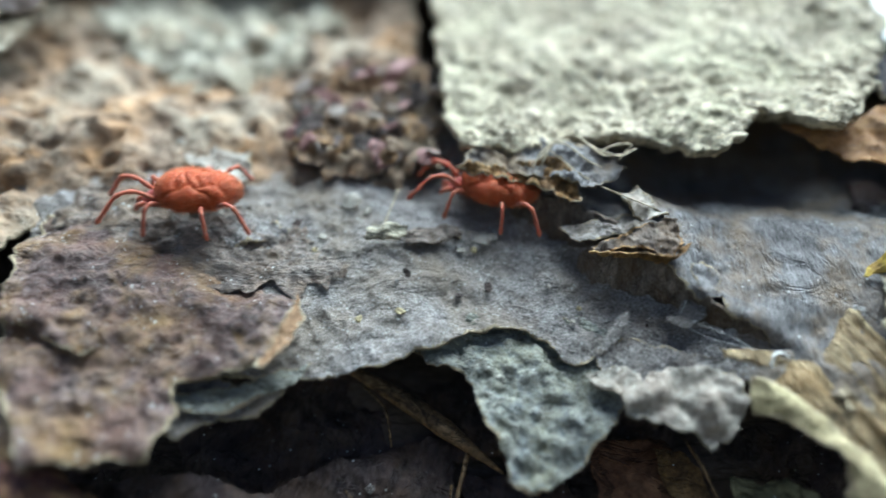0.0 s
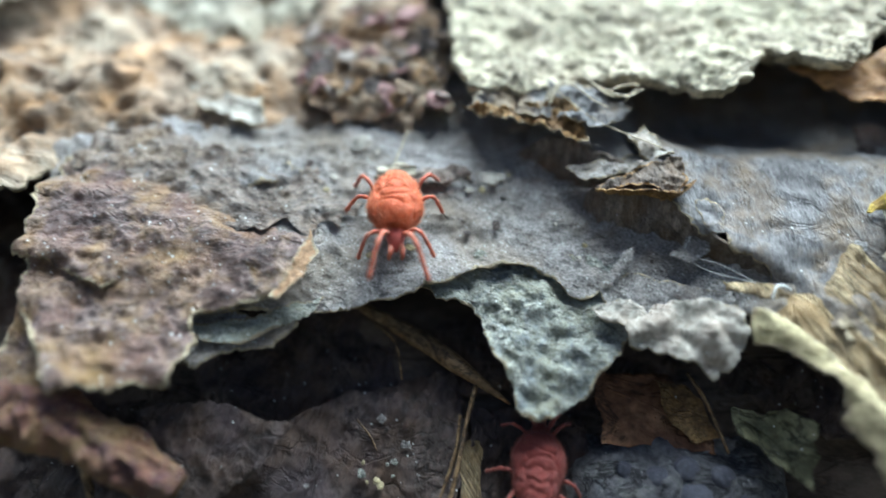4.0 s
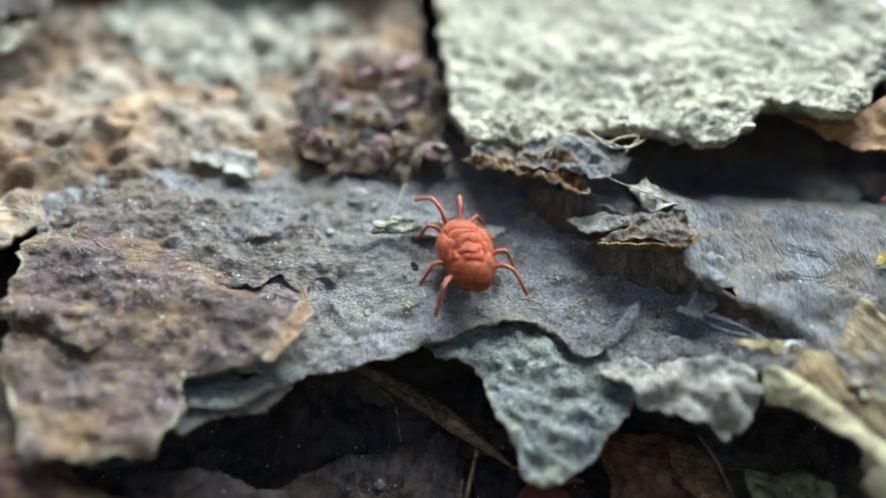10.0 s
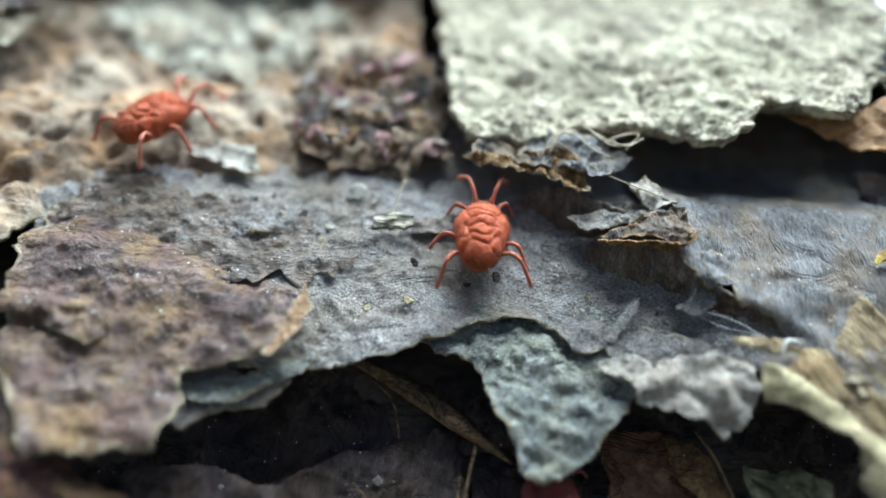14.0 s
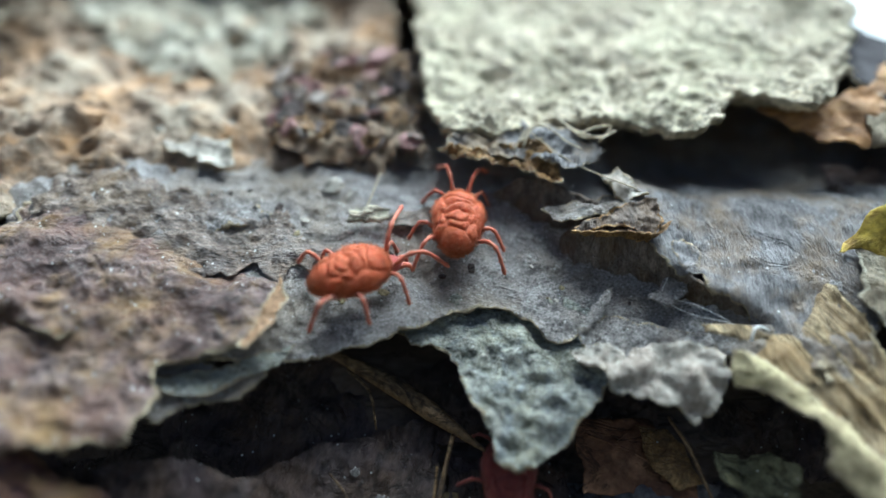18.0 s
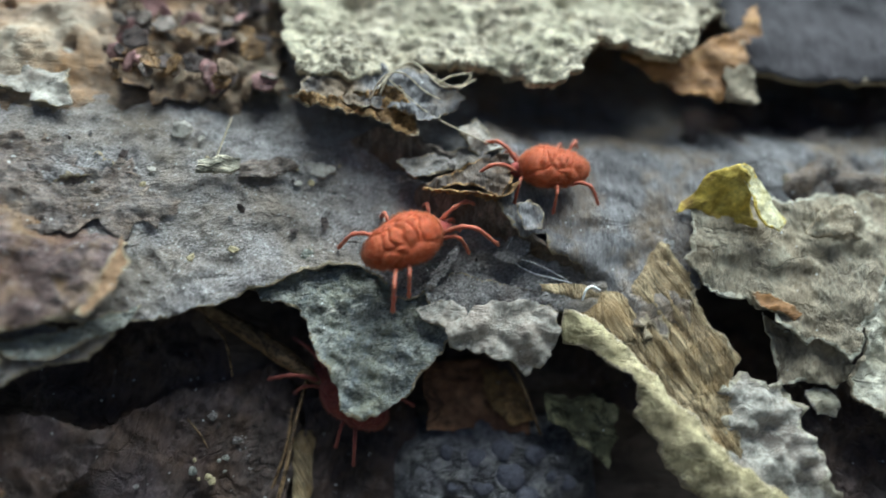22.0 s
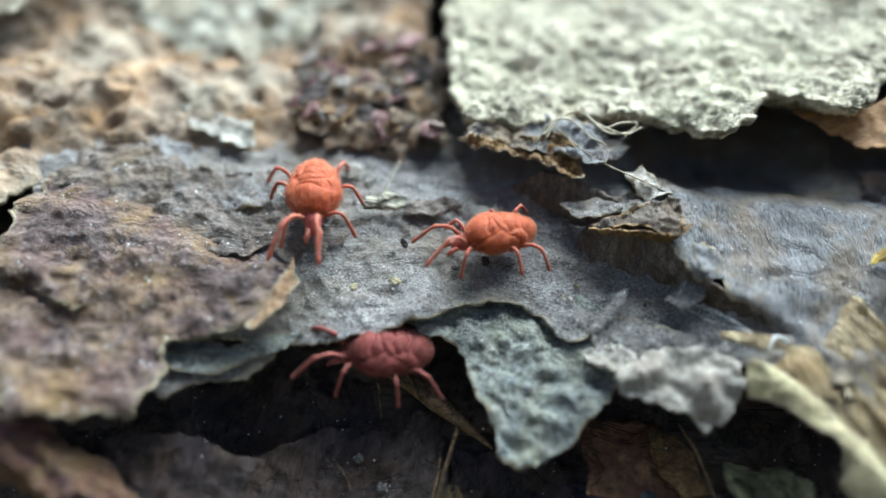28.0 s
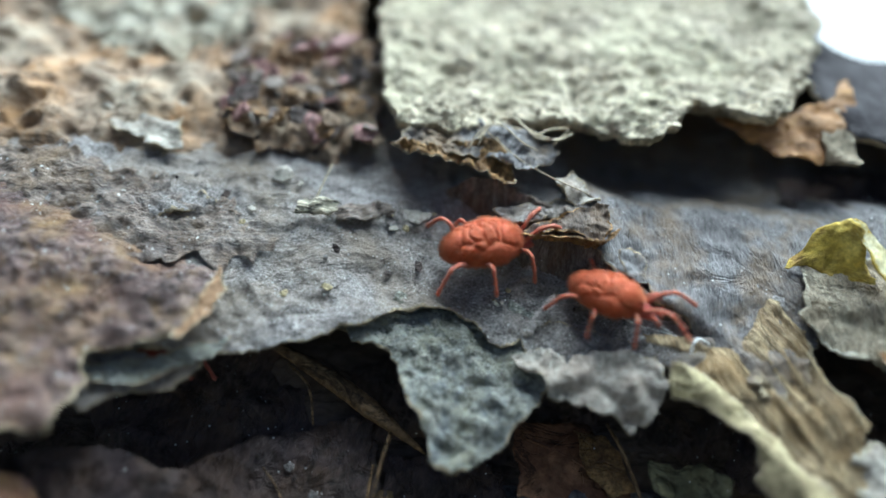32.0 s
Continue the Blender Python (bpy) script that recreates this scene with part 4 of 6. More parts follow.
sheet("bark_shard", log, [(20.4, 2.8), (21.1, 3.8), (22.4, 4.2), (23.6, 3.6), (24.0, 2.2), (22.6, 2.5), (21.5, 2.3)], lambda u, v: 1.0 + 0.8 * np.exp(-(((u - 22.2) / 1.2) ** 2)) + 0.2 * fractal(u, v, 1.6, 203, 2), MOSSY, 0.25, 0.18, 0.2, 205, relief=0.25, label="beige arched shard on the olive plate")

# the layer below the torn edge, the hollow's shade in its dark colour
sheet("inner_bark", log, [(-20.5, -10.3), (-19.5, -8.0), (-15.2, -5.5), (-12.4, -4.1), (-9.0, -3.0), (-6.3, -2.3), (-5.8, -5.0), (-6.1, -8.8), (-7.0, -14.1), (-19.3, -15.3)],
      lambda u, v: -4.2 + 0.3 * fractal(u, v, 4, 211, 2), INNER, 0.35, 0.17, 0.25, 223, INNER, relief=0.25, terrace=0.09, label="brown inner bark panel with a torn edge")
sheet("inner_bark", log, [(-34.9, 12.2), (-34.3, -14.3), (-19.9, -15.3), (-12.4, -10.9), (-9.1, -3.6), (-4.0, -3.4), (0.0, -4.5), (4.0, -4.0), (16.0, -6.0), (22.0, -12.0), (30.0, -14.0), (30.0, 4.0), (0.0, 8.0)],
      lambda u, v: -5.0 + 0.6 * fractal(u, v, 4, 227, 3), INNER, 0.3, 0.3, 0.3, 229, INNER, relief=0.35, terrace=0.12, label="inner bark, the hollow's shade in its dark colour")
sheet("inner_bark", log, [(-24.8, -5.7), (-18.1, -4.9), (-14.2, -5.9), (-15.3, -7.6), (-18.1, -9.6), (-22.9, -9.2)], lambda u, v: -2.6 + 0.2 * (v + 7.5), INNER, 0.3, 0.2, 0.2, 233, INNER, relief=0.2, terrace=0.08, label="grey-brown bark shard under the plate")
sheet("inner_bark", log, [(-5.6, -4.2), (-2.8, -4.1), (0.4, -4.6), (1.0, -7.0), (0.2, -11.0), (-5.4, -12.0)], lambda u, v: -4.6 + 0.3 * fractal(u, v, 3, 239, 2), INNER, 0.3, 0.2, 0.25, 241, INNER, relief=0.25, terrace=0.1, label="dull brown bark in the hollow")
sheet("bark_scab", log, [(0.4, -0.5), (1.4, 0.0), (2.8, -0.4), (3.3, -1.3), (2.4, -1.7), (1.2, -1.4)], lambda u, v: 0.35 + 0.2 * fractal(u, v, 1.2, 245, 2), LOBE, 0.25, 0.13, 0.2, 246, relief=0.25, relief_size=0.8, worn=0.05, label="crumbly beige scab between flap and lobe")
sheet("litter_bed", log, [(-16.7, 13.9), (-13.1, 11.4), (-9.2, 11.1), (-6.8, 11.5), (-6.9, 15.2), (-7.5, 21.5), (-12.5, 22.4), (-16.6, 18.5)], lambda u, v: 0.5 + 0.8 * fractal(u, v, 2.4, 247, 4, 0.6), TAN, 0.5, 0.2, 0.8, 248, INNER, 0.35, 0.9, label="dark crumbling litter packed beside the lichen")
sheet("plate_tip", log, [(-14.95, -0.95), (-14.1, 0.3), (-13.5, 2.0), (-13.4, 2.8), (-13.0, 1.6), (-13.5, 0.1), (-14.5, -1.0)],
      lambda u, v: 1.1 + 0.5 * np.exp(-(((u + 14.2) / 1.7) ** 2)) + 0.1 * fractal(u, v, 1.5, 249, 2), TIP, 0.12, 0.12, 0.16, 250, relief=0.12, label="thin orange-brown tip of the purple plate")
sheet("bark_scale", log, [(5.3, 4.3), (6.1, 4.7), (6.7, 4.0), (6.5, 3.0), (5.7, 2.8)], lambda u, v: 2.0 - 0.25 * (u - 5.3), GREY_RIGHT, 0.15, 0.12, 0.12, 253, relief=0.2, relief_size=0.8, curl=0.25, curl_reach=0.5, label="small grey curled scale on the ragged edge")
sheet("bark_flake", log, [(-19.2, -1.9), (-18.0, -1.8), (-16.4, -1.4), (-14.8, -0.9), (-12.6, -0.1), (-13.4, -1.2), (-15.2, -2.1), (-16.5, -2.7), (-18.1, -2.7)],
      lambda u, v: 0.0 + 0.15 * fractal(u, v, 1.4, 254, 2), BLUE_GREY, 0.18, 0.13, 0.16, 255, relief=0.12, label="thin greenish-grey layer under the sheet's edge")
sheet("lichen_patch", log, [(-40.2, 22.9), (-38.1, 23.3), (-36.0, 22.9), (-34.5, 24.7), (-33.2, 22.3), (-33.8, 19.1), (-36.5, 18.5), (-39.1, 19.6)], lambda u, v: 2.3 + 0.4 * fractal(u, v, 2.0, 256, 2), MOSSY, 0.5, 0.26, 0.5, 257, PALE_LICHEN, 0.3, label="dull olive lichen at the end of the tan bark")
sheet("inner_bark", log, [(-48.6, 35.8), (-43.4, 23.0), (-39.8, 22.0), (-35.1, 22.0), (-33.0, 24.0), (-33.5, 28.8), (-36.1, 35.1)], lambda u, v: 2.6 + 0.6 * fractal(u, v, 3.0, 258, 3), INNER, 0.5, 0.3, 0.6, 259, relief=0.3, label="dark bark ridge above the olive lichen")
sheet("bark_crust", log, [(-27.4, 7.8), (-24.1, 6.0), (-21.5, 4.6), (-19.1, 3.0), (-17.4, 2.9), (-15.4, 3.5), (-13.6, 3.5), (-12.0, 4.2), (-11.4, 5.2), (-12.7, 5.8), (-13.6, 7.1), (-15.7, 7.1), (-17.5, 8.7), (-20.3, 8.7), (-22.9, 10.1), (-26.2, 9.9)],
      lambda u, v: mid_lift(u, v) + 0.16 + 0.22 * np.abs(fractal(u, v, 1.8, 261, 3)), CRUST, 0.1, 0.15, 0.7, 262, CRUST, 0.16, 0.9, terrace=0.05, terrace_size=1.8, label="brown speckled crust beside the purple plate")
sheet("sheet_skirt", log, [(0.8, 0.8), (2.2, 1.3), (4.5, 0.9), (7.0, 0.2), (8.0, -0.8), (6.6, -1.0), (5.4, -0.7), (4.4, -1.1), (3.2, -0.9), (2.0, -1.3), (1.2, -0.7)],
      lambda u, v: 0.25 - 0.25 * ramp(-v, -0.8, 1.2) + 0.12 * fractal(u, v, 1.6, 263, 2), GREY, 0.2, 0.14, 0.22, 264, relief=0.16, relief_size=1.0, worn=0.06, label="crumbling grey lower edge of the sheet")


# ---------------- loose things on the bark ----------------
def loose(name, label, category, m, group=""):
    e = new(name)
    e.matrix_world = m
    return tagged(e, label, category, group)


def loose_sheet(name, outline, lift, mat, u, v, height, label, category, seed, thick=0.12, relief=0.1, turn=0.0, tip=0.0, lean=0.0, group="", amp=0.15, curl=0.0, edge=None):
    ob = sheet(name, None, outline, lift, mat, thick, 0.18, amp, seed, edge or mat, relief, 0.9, curl, 0.8, "", False)
    ob.matrix_world = spot(u, v, height, turn, tip, lean)
    return tagged(ob, label, category, group)


def round_thing(name, points, radii, mat, label, category, lift=0.0, sides=8, group=""):
    """A rod, thread or roll laid along spots (u, v, height) on the log."""
    line = bent([(u, v, float(base(u, v)) + h) for u, v, h in points])
    n = len(line)
    r = [float(np.interp(k / (n - 1), np.linspace(0, 1, len(radii)), radii)) for k in range(n)]
    verts, faces = tube(line, r, sides)
    ob = linked(name, [p * MM for p in verts], faces, [mat])
    ob.matrix_world = LOG_POSE
    return tagged(ob, label, category, group)


round_thing("conifer_needle", [(-11.8, 1.2, -4.0), (-8.4, -0.8, -3.6), (-6.3, -2.3, -3.2), (-3.5, -4.4, -2.9)], [0.25, 0.5, 0.5, 0.06], NEEDLE, "dry brown conifer needle speckled black, lying in the hollow", "needle")


def bark_roll():
    """A thick lumpy roll of bark with a hollow end."""
    line = bent([(u, v, float(base(u, v)) + h) for u, v, h in ((-28.3, -6.1, -1.1), (-26.5, -5.8, -0.9), (-23.6, -6.7, -0.9), (-21.1, -7.8, -1.1), (-18.8, -9.1, -1.3))], 26)
    n, sides = len(line), 64
    verts, faces = [], []
    for k, p in enumerate(line):
        s = k / (n - 1)
        q = (line[min(k + 1, n - 1)] - line[max(k - 1, 0)]).normalized().to_track_quat("Z", "Y")
        r = float(np.interp(s, [0, 0.06, 0.3, 0.5, 0.85, 1.0], [0.9, 1.45, 1.65, 1.2, 1.1, 0.7]))
        for j in range(sides):
            a = 2 * math.pi * j / sides
            rough = 1 + 0.24 * float(fractal(s * 11 + 0.9 * math.sin(a), 1.8 * math.cos(a) + 0.7 * s, 1.5, 3, 6, 0.72))
            verts.append((p + q @ Vector((r * rough * math.cos(a), r * rough * math.sin(a), 0))) * MM)
    for k in range(n - 1):
        for j in range(sides):
            a, b = k * sides + j, k * sides + (j + 1) % sides
            faces.append((a, b, b + sides, a + sides))
    faces += [tuple(range(sides - 1, -1, -1)), tuple(range((n - 1) * sides, n * sides))]
    roll = loose("bark_roll", "rust and violet curled bark roll, rough and frosted", "bark", LOG_POSE)
    linked("body", verts, faces, [REDDISH], roll)
    for name, at, r, mat in (("end_lip", line[1], 0.95, CREAM), ("scale", line[n // 4] + Vector((0.2, 0.5, 0.75)), 0.55, PURPLE), ("scale", line[n // 3] + Vector((0.3, -0.3, 0.8)), 0.4, REDDISH)):
        kv, kf = [], []
        for i in range(10):
            a = math.pi * i / 9
            for s in range(16):
                c = 2 * math.pi * s / 16
                q = r * (1 + 0.35 * float(fractal(2 * math.cos(c) + at.x, 2 * math.sin(c) + 3 * a, 1.3, 14, 3)))
                kv.append((at + Vector((0.35 * q * math.cos(a) if name == "end_lip" else q * math.sin(a) * math.cos(c), q * math.sin(a) * (math.cos(c) if name == "end_lip" else math.sin(c)), q * math.sin(a) * math.sin(c) if name == "end_lip" else 0.3 * q * math.cos(a)))) * MM)
        for i in range(9):
            for s in range(16):
                p, q = i * 16 + s, i * 16 + (s + 1) % 16
                kf.append((p, q, q + 16, p + 16))
        linked(name, kv, kf, [mat], roll)
    return roll


bark_roll()
round_thing("dry_stalk", [(-23.8, -7.9, -2.6), (-23.0, -9.9, -3.2), (-21.2, -12.5, -3.8)], [0.25, 0.22, 0.2], NEEDLE, "tan dry stalk behind the bark roll", "stalk")


def leaf_fragment(outline, lift, mat, u, v, height, label, seed, veins):
    """A torn piece of a dead leaf: blade and raised veins."""
    leaf = loose("leaf_fragment", label, "leaf", spot(u, v, height))
    sheet("blade", leaf, outline, lift, mat, 0.12, 0.16, 0.18, seed, mat, 0.14, 0.9, 0.0, 0.8, "", False)
    for line, r in veins:
        path = bent([(x, y, float(lift(np.array(x), np.array(y))) + 0.02) for x, y in line], 5)
        verts, faces = tube(path, list(np.linspace(r, 0.4 * r, len(path))), 6)
        linked("vein", [p * MM for p in verts], faces, [mat], leaf)
    return leaf


leaf_fragment([(-1.9, 1.5), (-0.2, 1.2), (0.9, 1.5), (1.4, 0.9), (1.9, 0.5), (1.6, -0.2), (2.0, -0.9), (1.5, -1.4), (1.2, -2.3), (0.5, -1.5), (-0.2, -1.2), (-0.9, -0.2), (-1.8, 0.2)], lambda u, v: 0.1 * u * u + 0.25 * np.abs(u + v), GREEN_LEAF, 9.0, -6.0, -3.0, "dull green ragged leaf fragment in the hollow", 301, (([(-1.5, 0.9), (0.0, 0.1), (1.0, -1.4)], 0.07), ([(-0.6, 0.4), (0.2, 0.6), (0.9, 0.9)], 0.04), ([(0.2, -0.1), (0.9, 0.0), (1.5, 0.2)], 0.04)))
leaf_fragment([(-3, 1.6), (0.8, 1.7), (2.4, -0.6), (2.6, -2.4), (-0.4, -2.0), (-3, -2.0)], lambda u, v: 0.05 * u * u, RED_LEAF, 4.0, -4.2, -4.0, "red-brown dead leaf fragment in the hollow", 307, (([(-2.6, 0.9), (-0.2, 0.0), (2.2, -1.6)], 0.08), ([(-1.2, 0.4), (-0.4, 1.0), (0.4, 1.5)], 0.05), ([(0.2, -0.2), (0.4, -1.0), (0.2, -1.8)], 0.05)))
leaf_fragment([(-1.1, 1.5), (0.6, 1.3), (1.3, 0.2), (1.7, -1.4), (0.4, -1.7), (-0.6, -0.6)], lambda u, v: 0.08 * u * u + 0.3, BROWN, 5.0, -4.4, -3.9, "tan-brown dead leaf scrap lying on a red-brown one", 309, (([(-0.6, 1.1), (0.3, 0.2), (0.9, -1.3)], 0.05),))


def warty_lump():
    """A low lump of bark with separate knobs on it."""
    lump = loose("warty_bark", "dark warty bark lump with bluish knobs", "bark", spot(4.8, -8.2, -4.4))
    verts, faces = [], []
    nu, nv = 70, 44

    def height(x, y):
        e = max(0.0, 1 - (x / 5.5) ** 2 - (y / 3.2) ** 2)
        return 1.6 * math.sqrt(e) + 0.25 * float(fractal(x, y, 1.2, 9, 4)) - 0.4

    for j in range(nv):
        for i in range(nu):
            x, y = -5.5 + 11 * i / (nu - 1), -3.2 + 6.0 * j / (nv - 1)
            verts.append((x * MM, y * MM, height(x, y) * MM))
    for j in range(nv - 1):
        for i in range(nu - 1):
            a = j * nu + i
            faces.append((a, a + 1, a + nu + 1, a + nu))
    linked("crust", verts, faces, [WARTY], lump)
    for x, y, r in ((-2.6, 0.9, 0.45), (-1.2, 0.5, 0.55), (0.2, 0.9, 0.6), (0.5, -0.4, 0.75), (1.9, 0.6, 0.55), (2.6, -0.5, 0.5), (-0.9, -0.9, 0.5), (1.4, -1.5, 0.6), (3.6, -0.9, 0.45), (-2.4, -0.8, 0.4)):
        kv, kf = [], []
        for i in range(9):
            a = 0.5 * math.pi * i / 8
            for s in range(14):
                t = 2 * math.pi * s / 14
                q = r * (1 + 0.12 * float(fractal(x + math.cos(t), y + math.sin(t) + a, 0.8, 12, 2)))
                kv.append(((x + q * math.cos(a) * math.cos(t) * 1.15) * MM, (y + q * math.cos(a) * math.sin(t)) * MM, (height(x, y) - 0.15 + 0.5 * q * math.sin(a)) * MM))
        for i in range(8):
            for s in range(14):
                a, b = i * 14 + s, i * 14 + (s + 1) % 14
                kf.append((a, b, b + 14, a + 14))
        linked("knob", kv, kf, [KNOB], lump, "smooth blue-black knob")
    return lump


warty_lump()

# pale chip and stalk on the sheet
loose_sheet("wood_chip", [(-1.5, 0.35), (-0.4, 0.55), (0.6, 0.4), (0.7, -0.1), (0.2, -0.4), (-0.6, -0.3), (-1.5, -0.25)], lambda u, v: 0.55 + 0.15 * u * 0.3, CHIP, -9.1, 6.9, 0.3, "bleached wood chip lying on grey bark", "chip", 311, 0.5, 0.2)
round_thing("dry_stalk", [(-9.8, 7.2, 0.5), (-9.4, 8.4, 0.9), (-9.0, 9.6, 1.2)], [0.06, 0.05, 0.04], SILK, "thin dry stalk standing by the wood chip", "stalk")
loose_sheet("bark_crumb", [(-0.7, 0.35), (0.1, 0.5), (0.8, 0.0), (0.3, -0.5), (-0.5, -0.2)], lambda u, v: 0.3 + 0 * u, LOBE, -4.6, 7.0, 0.1, "small beige bark crumb on grey bark", "crumb", 313, 0.35, 0.1)

loose_sheet("bark_shaving", [(-1.6, 0.3), (0.2, 0.6), (1.6, 0.5), (2.2, 0.1), (0.8, -0.45), (-1.0, -0.4)], lambda u, v: 0.5 + 0.12 * u, CRUST, -7.6, 6.9, 0.05, "grey-brown bark shaving beside the wood chip", "shaving", 315, 0.3, 0.2)

# threads
round_thing("silk_thread", [(5.2, 2.9, 1.2), (5.0, 2.2, 0.6), (6.0, 1.3, 0.5), (8.2, 0.6, 0.5)], [0.022, 0.02, 0.02], WHITE_SILK, "fine white silk thread caught on bark", "thread", sides=5)
round_thing("silk_thread", [(5.0, 2.1, 0.55), (6.4, 1.6, 0.7), (8.0, 0.8, 0.4)], [0.02, 0.02, 0.02], WHITE_SILK, "fine white silk thread caught on bark", "thread", sides=5)
round_thing("silk_thread", [(8.5, -0.4, 0.9), (8.7, 0.1, 1.1), (9.1, 0.3, 0.9), (9.5, 0.1, 0.8)], [0.06, 0.07, 0.05], WHITE_SILK, "short white curled thread on the bark", "thread", sides=5)
round_thing("plant_fibre", [(-1.6, 10.7, 2.6), (-0.6, 12.0, 3.2), (0.6, 12.0, 3.4), (1.8, 10.8, 3.2), (3.0, 11.0, 3.0)], [0.07, 0.06, 0.05], SILK, "twisted cream plant fibre under the lichen", "fibre", sides=6)
round_thing("plant_fibre", [(-1.4, 10.4, 2.9), (-0.8, 11.5, 3.4), (0.3, 12.2, 3.5), (1.3, 11.4, 3.3), (2.6, 10.7, 3.2), (3.6, 11.3, 3.1)], [0.05, 0.05, 0.04], SILK, "twisted cream plant fibre under the lichen", "fibre", sides=6)
round_thing("plant_fibre", [(-1.9, 10.2, 2.8), (-1.2, 11.2, 3.5), (-0.2, 11.4, 3.6), (0.9, 10.5, 3.2), (1.7, 10.1, 3.0)], [0.05, 0.045, 0.04], SILK, "twisted cream plant fibre under the lichen", "fibre", sides=6)
round_thing("plant_fibre", [(1.6, 11.0, 3.2), (2.4, 11.4, 3.3), (3.4, 11.6, 3.1), (2.6, 10.6, 2.9)], [0.06, 0.055, 0.04], SILK, "twisted cream plant fibre under the lichen", "fibre", sides=6)
round_thing("plant_fibre", [(-0.9, 11.2, 3.2), (1.2, 9.4, 2.6), (4.2, 7.6, 2.4)], [0.04, 0.04, 0.035], SILK, "straight pale fibre across the hollow", "fibre", sides=5)
loose_sheet("wood_splinter", [(-1.6, 0.3), (0.4, 0.45), (1.8, 0.1), (1.6, -0.25), (-0.4, -0.3), (-1.4, -0.2)], lambda u, v: 0.3 + 0 * u, FIBRE, 7.9, 0.1, 0.45, "short tan wood splinter on grey bark", "splinter", 317, 0.25, 0.12, -8)
loose_sheet("bark_splinter", [(-0.9, -0.9), (0.1, 0.3), (0.9, 1.2), (1.0, 0.9), (0.3, -0.3), (-0.5, -1.0)], lambda u, v: 0.5 + 0.2 * v, GREY, 1.6, 1.5, 0.1, "upright grey bark splinter at the sheet's edge", "splinter", 319, 0.2, 0.05)
round_thing("dry_stalk", [(5.6, -2.6, -3.4), (6.2, -4.2, -3.0), (7.0, -6.6, -3.2)], [0.1, 0.1, 0.08], NEEDLE, "thin brown stalk in the hollow", "stalk", sides=6)
round_thing("dry_stalk", [(-6.0, -4.8, -3.9), (-6.3, -6.9, -3.8), (-7.4, -9.9, -3.9)], [0.08, 0.1, 0.1], NEEDLE, "thin brown stalk in the hollow", "stalk", sides=6)
loose_sheet("bark_splinter", [(-0.6, 2.4), (0.5, 2.2), (0.5, -2.6), (-0.5, -3)], lambda u, v: 0.3 + 0 * u, FIBRE, -5.4, -8.1, -4.4, "tan bark splinter lying in the hollow", "splinter", 321, 0.35, 0.12)

hollow = random.Random(17)
for k in range(16):
    u, v = [(-10.9 + 3.2 * hollow.random(), -8.6 + 1.8 * hollow.random()), (-14.1 + 7.6 * hollow.random(), -8.8 + 4.5 * hollow.random())][k % 2]
    s = 0.10 + 0.20 * hollow.random() ** 2
    shape = [(s * (0.7 + 0.5 * hollow.random()) * math.cos(a), s * (0.5 + 0.5 * hollow.random()) * math.sin(a)) for a in (0, 1.0, 2.1, 3.1, 4.2, 5.3)]
    mat, word = [(BLUE_GREY, "blue-grey"), (GREY, "grey"), (CREAM, "tan"), (INNER, "dark")][k % 4]
    loose_sheet("bark_crumb", shape, even(0.15), mat, u, v, -3.9, word + " crumb on the inner bark panel", "crumb", 800 + k, 0.16, 0.05, hollow.uniform(0, 180), hollow.uniform(-20, 20), hollow.uniform(-20, 20), "crumbs in the hollow", 0.05)
round_thing("dry_stalk", [(-11.2, -5.2, -3.7), (-10.5, -6.0, -3.5), (-10.1, -6.7, -3.6)], [0.05, 0.05, 0.03], NEEDLE, "short brown fibre on the inner bark panel", "fibre", sides=5)
round_thing("dry_stalk", [(-5.2, -3.4, -3.2), (-5.7, -5.4, -3.0), (-6.2, -7.9, -3.2), (-6.9, -10.4, -3.6)], [0.12, 0.1, 0.12, 0.1], NEEDLE, "brown strand hanging beside the tan splinter", "stalk", sides=6)
round_thing("rootlet", [(-10.6, -0.1, -3.6), (-9.4, -1.4, -3.0), (-9.0, -3.2, -3.3)], [0.09, 0.08, 0.05], NEEDLE, "thin curled rootlet in the hollow", "root", sides=6)
loose_sheet("leaf_scrap", [(-0.8, 1.0), (0.2, 1.3), (0.7, 0.2), (0.9, -0.9), (0.1, -1.2), (-0.6, -0.5)], lambda u, v: 0.1 * u * u + 0.2 * v, BLUE_GREY, -20.4, -9.7, -3.2, "blue-grey curled leaf scrap below the bark roll", "leaf", 323, 0.12, 0.15, 20, 15, 0)
loose_sheet("bark_scrap", [(-1.0, 0.4), (0.3, 0.7), (1.2, 0.2), (0.8, -0.4), (-0.4, -0.5)], lambda u, v: 0.3 + 0.15 * u, GREY, 5.2, 2.2, 0.5, "small grey scrap under the silk threads", "scrap", 325, 0.18, 0.12, 30)
loose_sheet("bark_scrap", [(-0.6, 0.5), (0.2, 0.6), (0.6, 0.0), (0.1, -0.5), (-0.5, -0.3)], lambda u, v: 0.25 + 0.2 * u, LOBE, -11.6, 9.2, 0.3, "small beige scrap on grey bark", "scrap", 327, 0.2, 0.12, 70)

